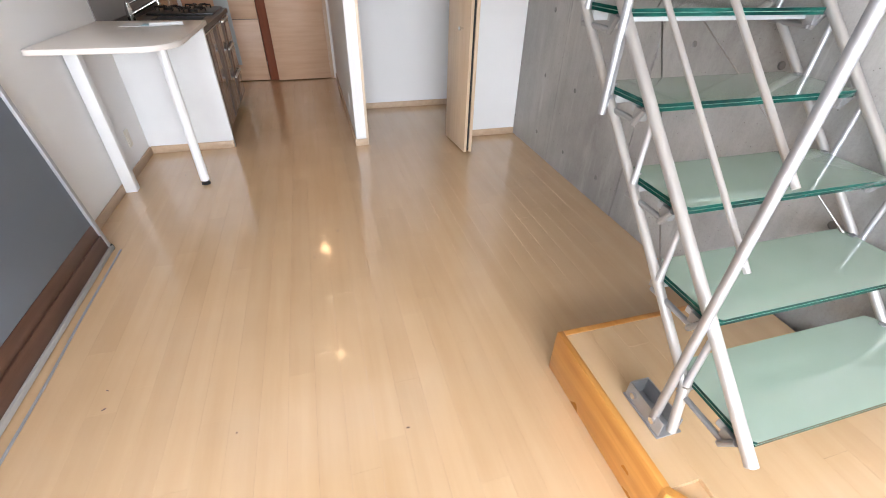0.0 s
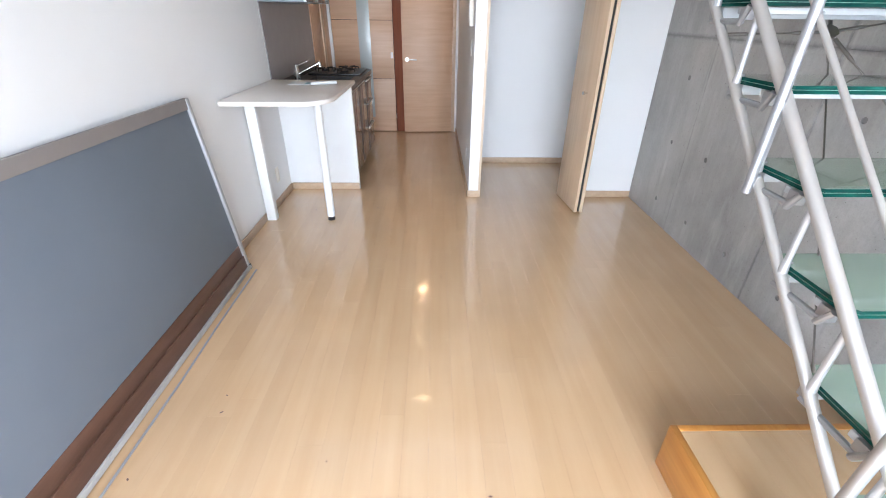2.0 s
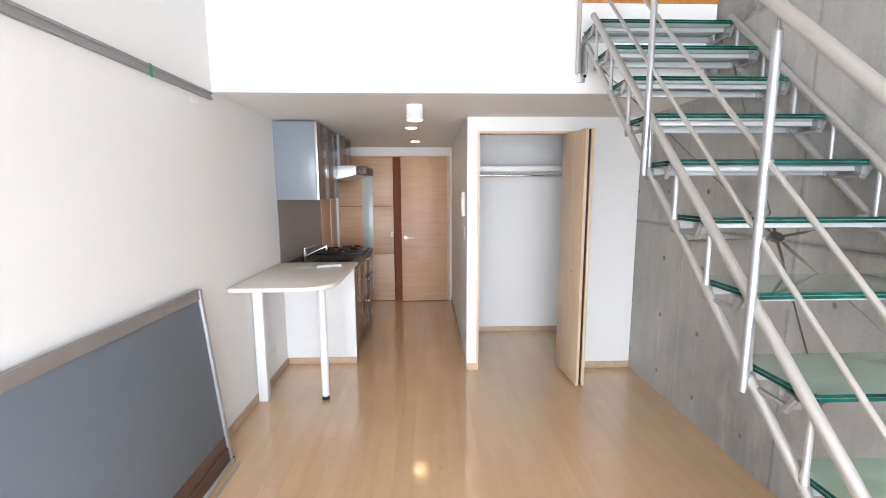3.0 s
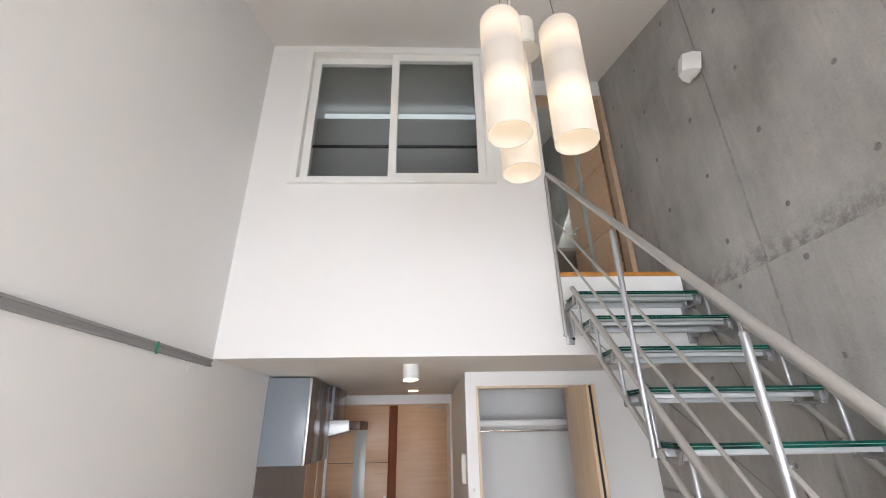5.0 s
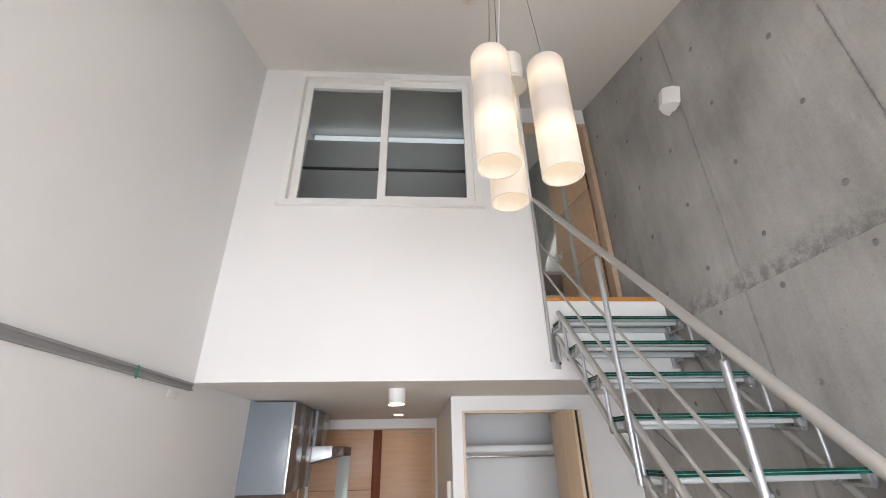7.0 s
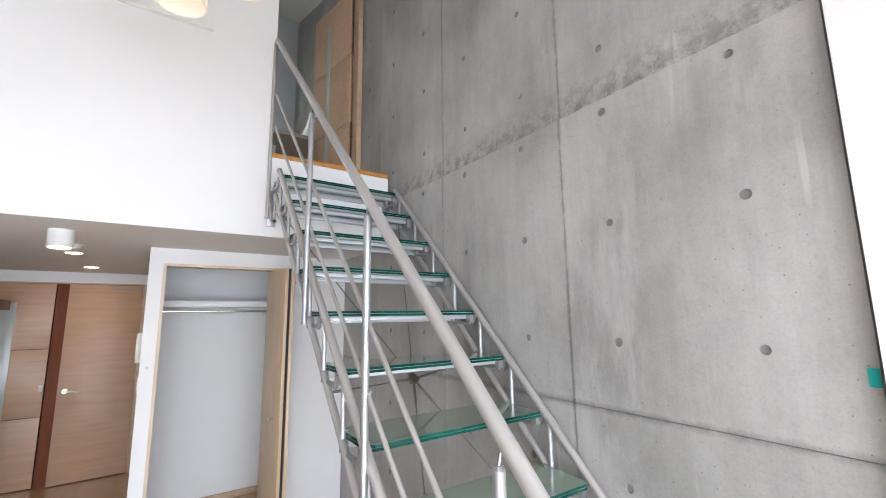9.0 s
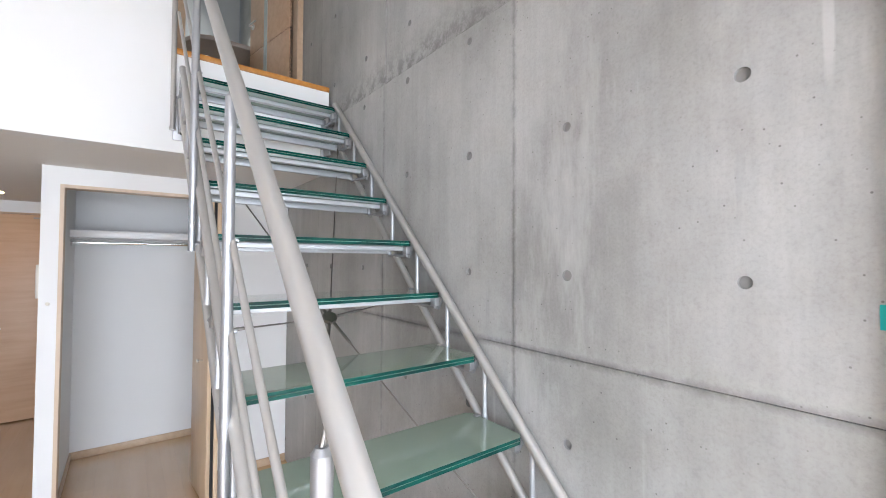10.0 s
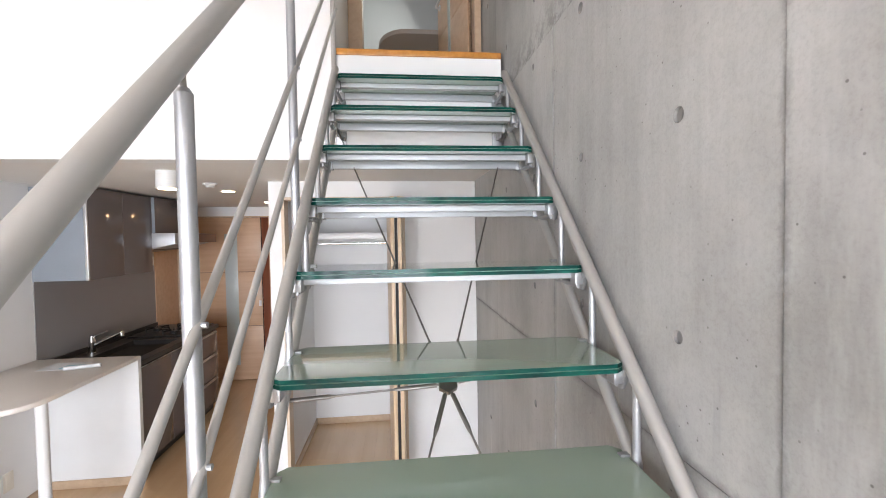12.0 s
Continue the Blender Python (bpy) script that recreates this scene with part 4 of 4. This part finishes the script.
part("cord", tubes(((1.66, 5.45, 3.18), (1.70, 5.46, 3.6), 0.0035, 6), ((1.70, 5.46, 3.6), (1.72, 5.46, roof(5.46) - 0.02), 0.0035, 6)), WHITEP, lamp)
part("ceiling_rose", tubes(((1.72, 5.46, roof(5.46) - 0.03), (1.72, 5.46, roof(5.46) + 0.01), 0.06, 24)), WHITEP, lamp)

ob = thing("wall_plate", "small white label plate under the wall rail", "plate")
part("plate", bx(0.0005, 0.006, 6.74, 6.84, 2.062, 2.098, 0.001), WHITEP, ob)
ob = thing("wall_button", "small ivory button on the partition end", "button")
part("button", tubes(((1.672, FRONT - 0.0005, 1.33), (1.672, FRONT - 0.012, 1.33), 0.011, 16, 0.009)), IVORY, ob)
bm = bmesh.new()
for i in range(14):
    x, y = rnd0.uniform(0.25, 2.4), rnd0.uniform(4.6, 7.6)
    m = Matrix.LocRotScale((x, y, 0.0015), Euler((0, 0, rnd0.uniform(0, 6))), (rnd0.uniform(0.003, 0.011), rnd0.uniform(0.002, 0.004), 0.0015))
    bmesh.ops.create_icosphere(bm, subdivisions=1, radius=1.0, matrix=m)
single("floor_debris", bm, BROWN, "tiny scattered brown specks on the wooden floor", "debris", kind="stuff")

sd2 = thing("smoke_detector", "round ivory smoke detector on the sloping ceiling", "detector", at=(1.676, 6.048, roof(6.048)))
sd2.rotation_euler = (math.atan(0.354), 0, 0)
part("base", tubes(((0, 0, -0.02), (0, 0, -0.0005), 0.052, 24)), IVORY, sd2)
part("sensor", tubes(((0, 0, -0.034), (0, 0, -0.02), 0.016, 16, 0.03)), IVORY, sd2)

sp = thing("wall_speaker", "small white wedge speaker on the concrete wall", "speaker")
bm = bmesh.new()
prism(bm, [(0, -0.085), (0, 0.085), (-0.06, 0.075), (-0.115, 0.03), (-0.115, -0.03), (-0.06, -0.075)], -0.11, 0.11, 0.012)
o = part("body", bm, WHITEP, sp)
o.matrix_basis = Matrix.Translation((W - 0.012, 6.30, 3.888)) @ pose(0, 0, 0, 0, 14, 0) @ Matrix.Diagonal((0.85, 0.78, 0.72, 1))
part("mount", bx(W - 0.016, W - 0.0005, 6.28, 6.34, 3.84, 3.92, 0.002), WHITEP, sp)

# ---- bare concrete wall: cast panels with tie holes ----
cw = structure("wall_east", bx(W + 0.032, W + 0.25, 4.484, 12.2, -0.016, 6.4), CONC, "bare cast concrete wall with tie holes and panel joints", "wall")


def cast_panel(y0, y1, z0, z1, holes, x=W):
    """A panel face in cells, each cell with a conical tie hole."""
    bm = bmesh.new()
    n = 16
    ys = sorted({y0, y1, *[c for c, _ in zip(mid_y(y0, y1, holes), range(99))]})
    zs = sorted({z0, z1, *mid_z(z0, z1, holes)})
    for a, b in zip(ys, ys[1:]):
        for c, d in zip(zs, zs[1:]):
            inside = [h for h in holes if a < h[0] < b and c < h[1] < d]
            if not inside:
                bm.faces.new([bm.verts.new((x, q, w)) for q, w in ((a, c), (b, c), (b, d), (a, d))])
                continue
            hy, hz, r = inside[0]
            outer, rim, low = [], [], []
            for i in range(n):
                t = 2 * math.pi * (i + 0.5) / n
                cy, cz = math.cos(t), math.sin(t)
                k = min((b - hy) / cy if cy > 0 else (a - hy) / cy, (d - hz) / cz if cz > 0 else (c - hz) / cz)
                outer.append((hy + k * cy, hz + k * cz, t))
                rim.append(bm.verts.new((x, hy + r * cy, hz + r * cz)))
                low.append(bm.verts.new((x + 0.007, hy + r * 0.9 * cy, hz + r * 0.9 * cz)))
            ov = [bm.verts.new((x, p, q)) for p, q, _ in outer]
            corners = {}
            for (p, q) in ((b, d), (a, d), (a, c), (b, c)):
                t = math.atan2(q - hz, p - hy) % (2 * math.pi)
                corners[t] = bm.verts.new((x, p, q))
            for i in range(n):
                j = (i + 1) % n
                t0, t1 = outer[i][2], outer[j][2] + (2 * math.pi if j == 0 else 0)
                mid = [v for t, v in corners.items() if t0 < t < t1 or t0 < t + 2 * math.pi < t1]
                bm.faces.new([rim[i], ov[i], *mid, ov[j], rim[j]])
                bm.faces.new([low[i], rim[i], rim[j], low[j]]).material_index = 1
            bm.faces.new(low).material_index = 1
    # returns into the joints
    e = 0.008
    for q0, w0, q1, w1 in ((y0, z0, y1, z0), (y1, z0, y1, z1), (y1, z1, y0, z1), (y0, z1, y0, z0)):
        bm.faces.new([bm.verts.new(p) for p in ((x, q0, w0), (x, q1, w1), (x + e, q1, w1), (x + e, q0, w0))])
    bmesh.ops.remove_doubles(bm, verts=bm.verts, dist=0.0004)
    bmesh.ops.recalc_face_normals(bm, faces=bm.faces)
    me = mesh_of(bm, [CONC, MORTAR], False)
    return me


def mid_y(y0, y1, holes):
    c = sorted({h[0] for h in holes})
    return [(p + q) / 2 for p, q in zip(c, c[1:])]


def mid_z(z0, z1, holes):
    c = sorted({h[1] for h in holes})
    return [(p + q) / 2 for p, q in zip(c, c[1:])]


HY = [4.707 + 0.45 * i for i in range(12)]
HZ = [0.17, 0.62, 1.067, 1.565, 2.012, 2.462, 2.742, 3.192, 3.632, 4.10, 4.55, 5.0]
YJ = [4.484, 5.372, 6.285, 7.19, 8.09, 8.99, 9.89]
ZJ = [-0.016, 1.320, 2.520, 4.35, 5.9]
G = 0.0011
for i, (ya, yb) in enumerate(zip(YJ, YJ[1:])):
    for j, (za, zb) in enumerate(zip(ZJ, ZJ[1:])):
        holes = [(y, z, 0.0145 if (a + b) % 2 else 0.0165) for a, y in enumerate(HY) for b, z in enumerate(HZ) if ya + 0.03 < y < yb - 0.03 and za + 0.03 < z < zb - 0.03]
        off = [0.0, 0.0015, -0.001, 0.001][(i + 2 * j) % 4] + (0.009 if j >= 2 else 0)
        ob = new("panel", cast_panel(ya + G, yb - G, za + G, zb - G, holes, W + off))
        ob.parent = cw

# ---- floor planks ----
fl = thing("floor", "glossy pale maple plank floor", "floor", kind="structure")
rnd = random.Random(4)
PL = 0.905
cache = {}


def plank_mesh(x1, ln):
    key = (round(x1, 3), round(ln, 3))
    if key not in cache:
        cache[key] = mesh_of(bx(0.0001, x1 - 0.0001, 0.0001, ln - 0.0001, -0.016, 0, 0.0002), FLOOR, False)
    return cache[key]


rest = bmesh.new()
for c in range(31):
    x = 0.1 * c + 0.0
    w = min(0.1, W + 0.03 - x)
    y = Y0 - PL * [0.1, 0.6, 0.35, 0.85, 0.2, 0.7, 0.45][(c * 3) % 7]
    while y < BACK + 0.9:
        ya, yb = max(y, Y0), min(y + PL, BACK + 0.9)
        if yb - ya > 0.02:
            if yb < 3.75:
                box(rest, x + 0.0001, x + w - 0.0001, ya + 0.0001, yb - 0.0001, -0.016, 0)
                y += PL
                continue
            ob = new("plank", plank_mesh(w, yb - ya))
            ob.location = (x, ya, 0)
            ob.parent = fl
        y += PL
tagged(part("planks", rest, FLOOR, fl), kind="stuff")
for c in range(10):
    x = PX0 + 0.024 + 0.1 * c
    w = min(0.1, W - 0.034 - x)
    if w < 0.01:
        continue
    cut = 4.62 + 0.13 * ((c * 2) % 5)
    yl, yr = near_edge(x) + 0.039, near_edge(x + w) + 0.039
    for ol in ([(x, yl), (x + w - 0.0004, yr), (x + w - 0.0004, max(cut, yl, yr) - 0.0004), (x, max(cut, yl, yr) - 0.0004)], [(x, max(cut, yl, yr)), (x + w - 0.0004, max(cut, yl, yr)), (x + w - 0.0004, PY1 - 0.0244), (x, PY1 - 0.0244)]):
        if ol[3][1] - ol[0][1] < 0.02:
            continue
        bm = bmesh.new()
        prism(bm, [(px - x, py - ol[3][1]) for px, py in ol], -0.016, 0.0)
        ob = new("plank", mesh_of(bm, FLOOR, False))
        ob.location = (x, ol[3][1], PZ)
        ob.parent = plat
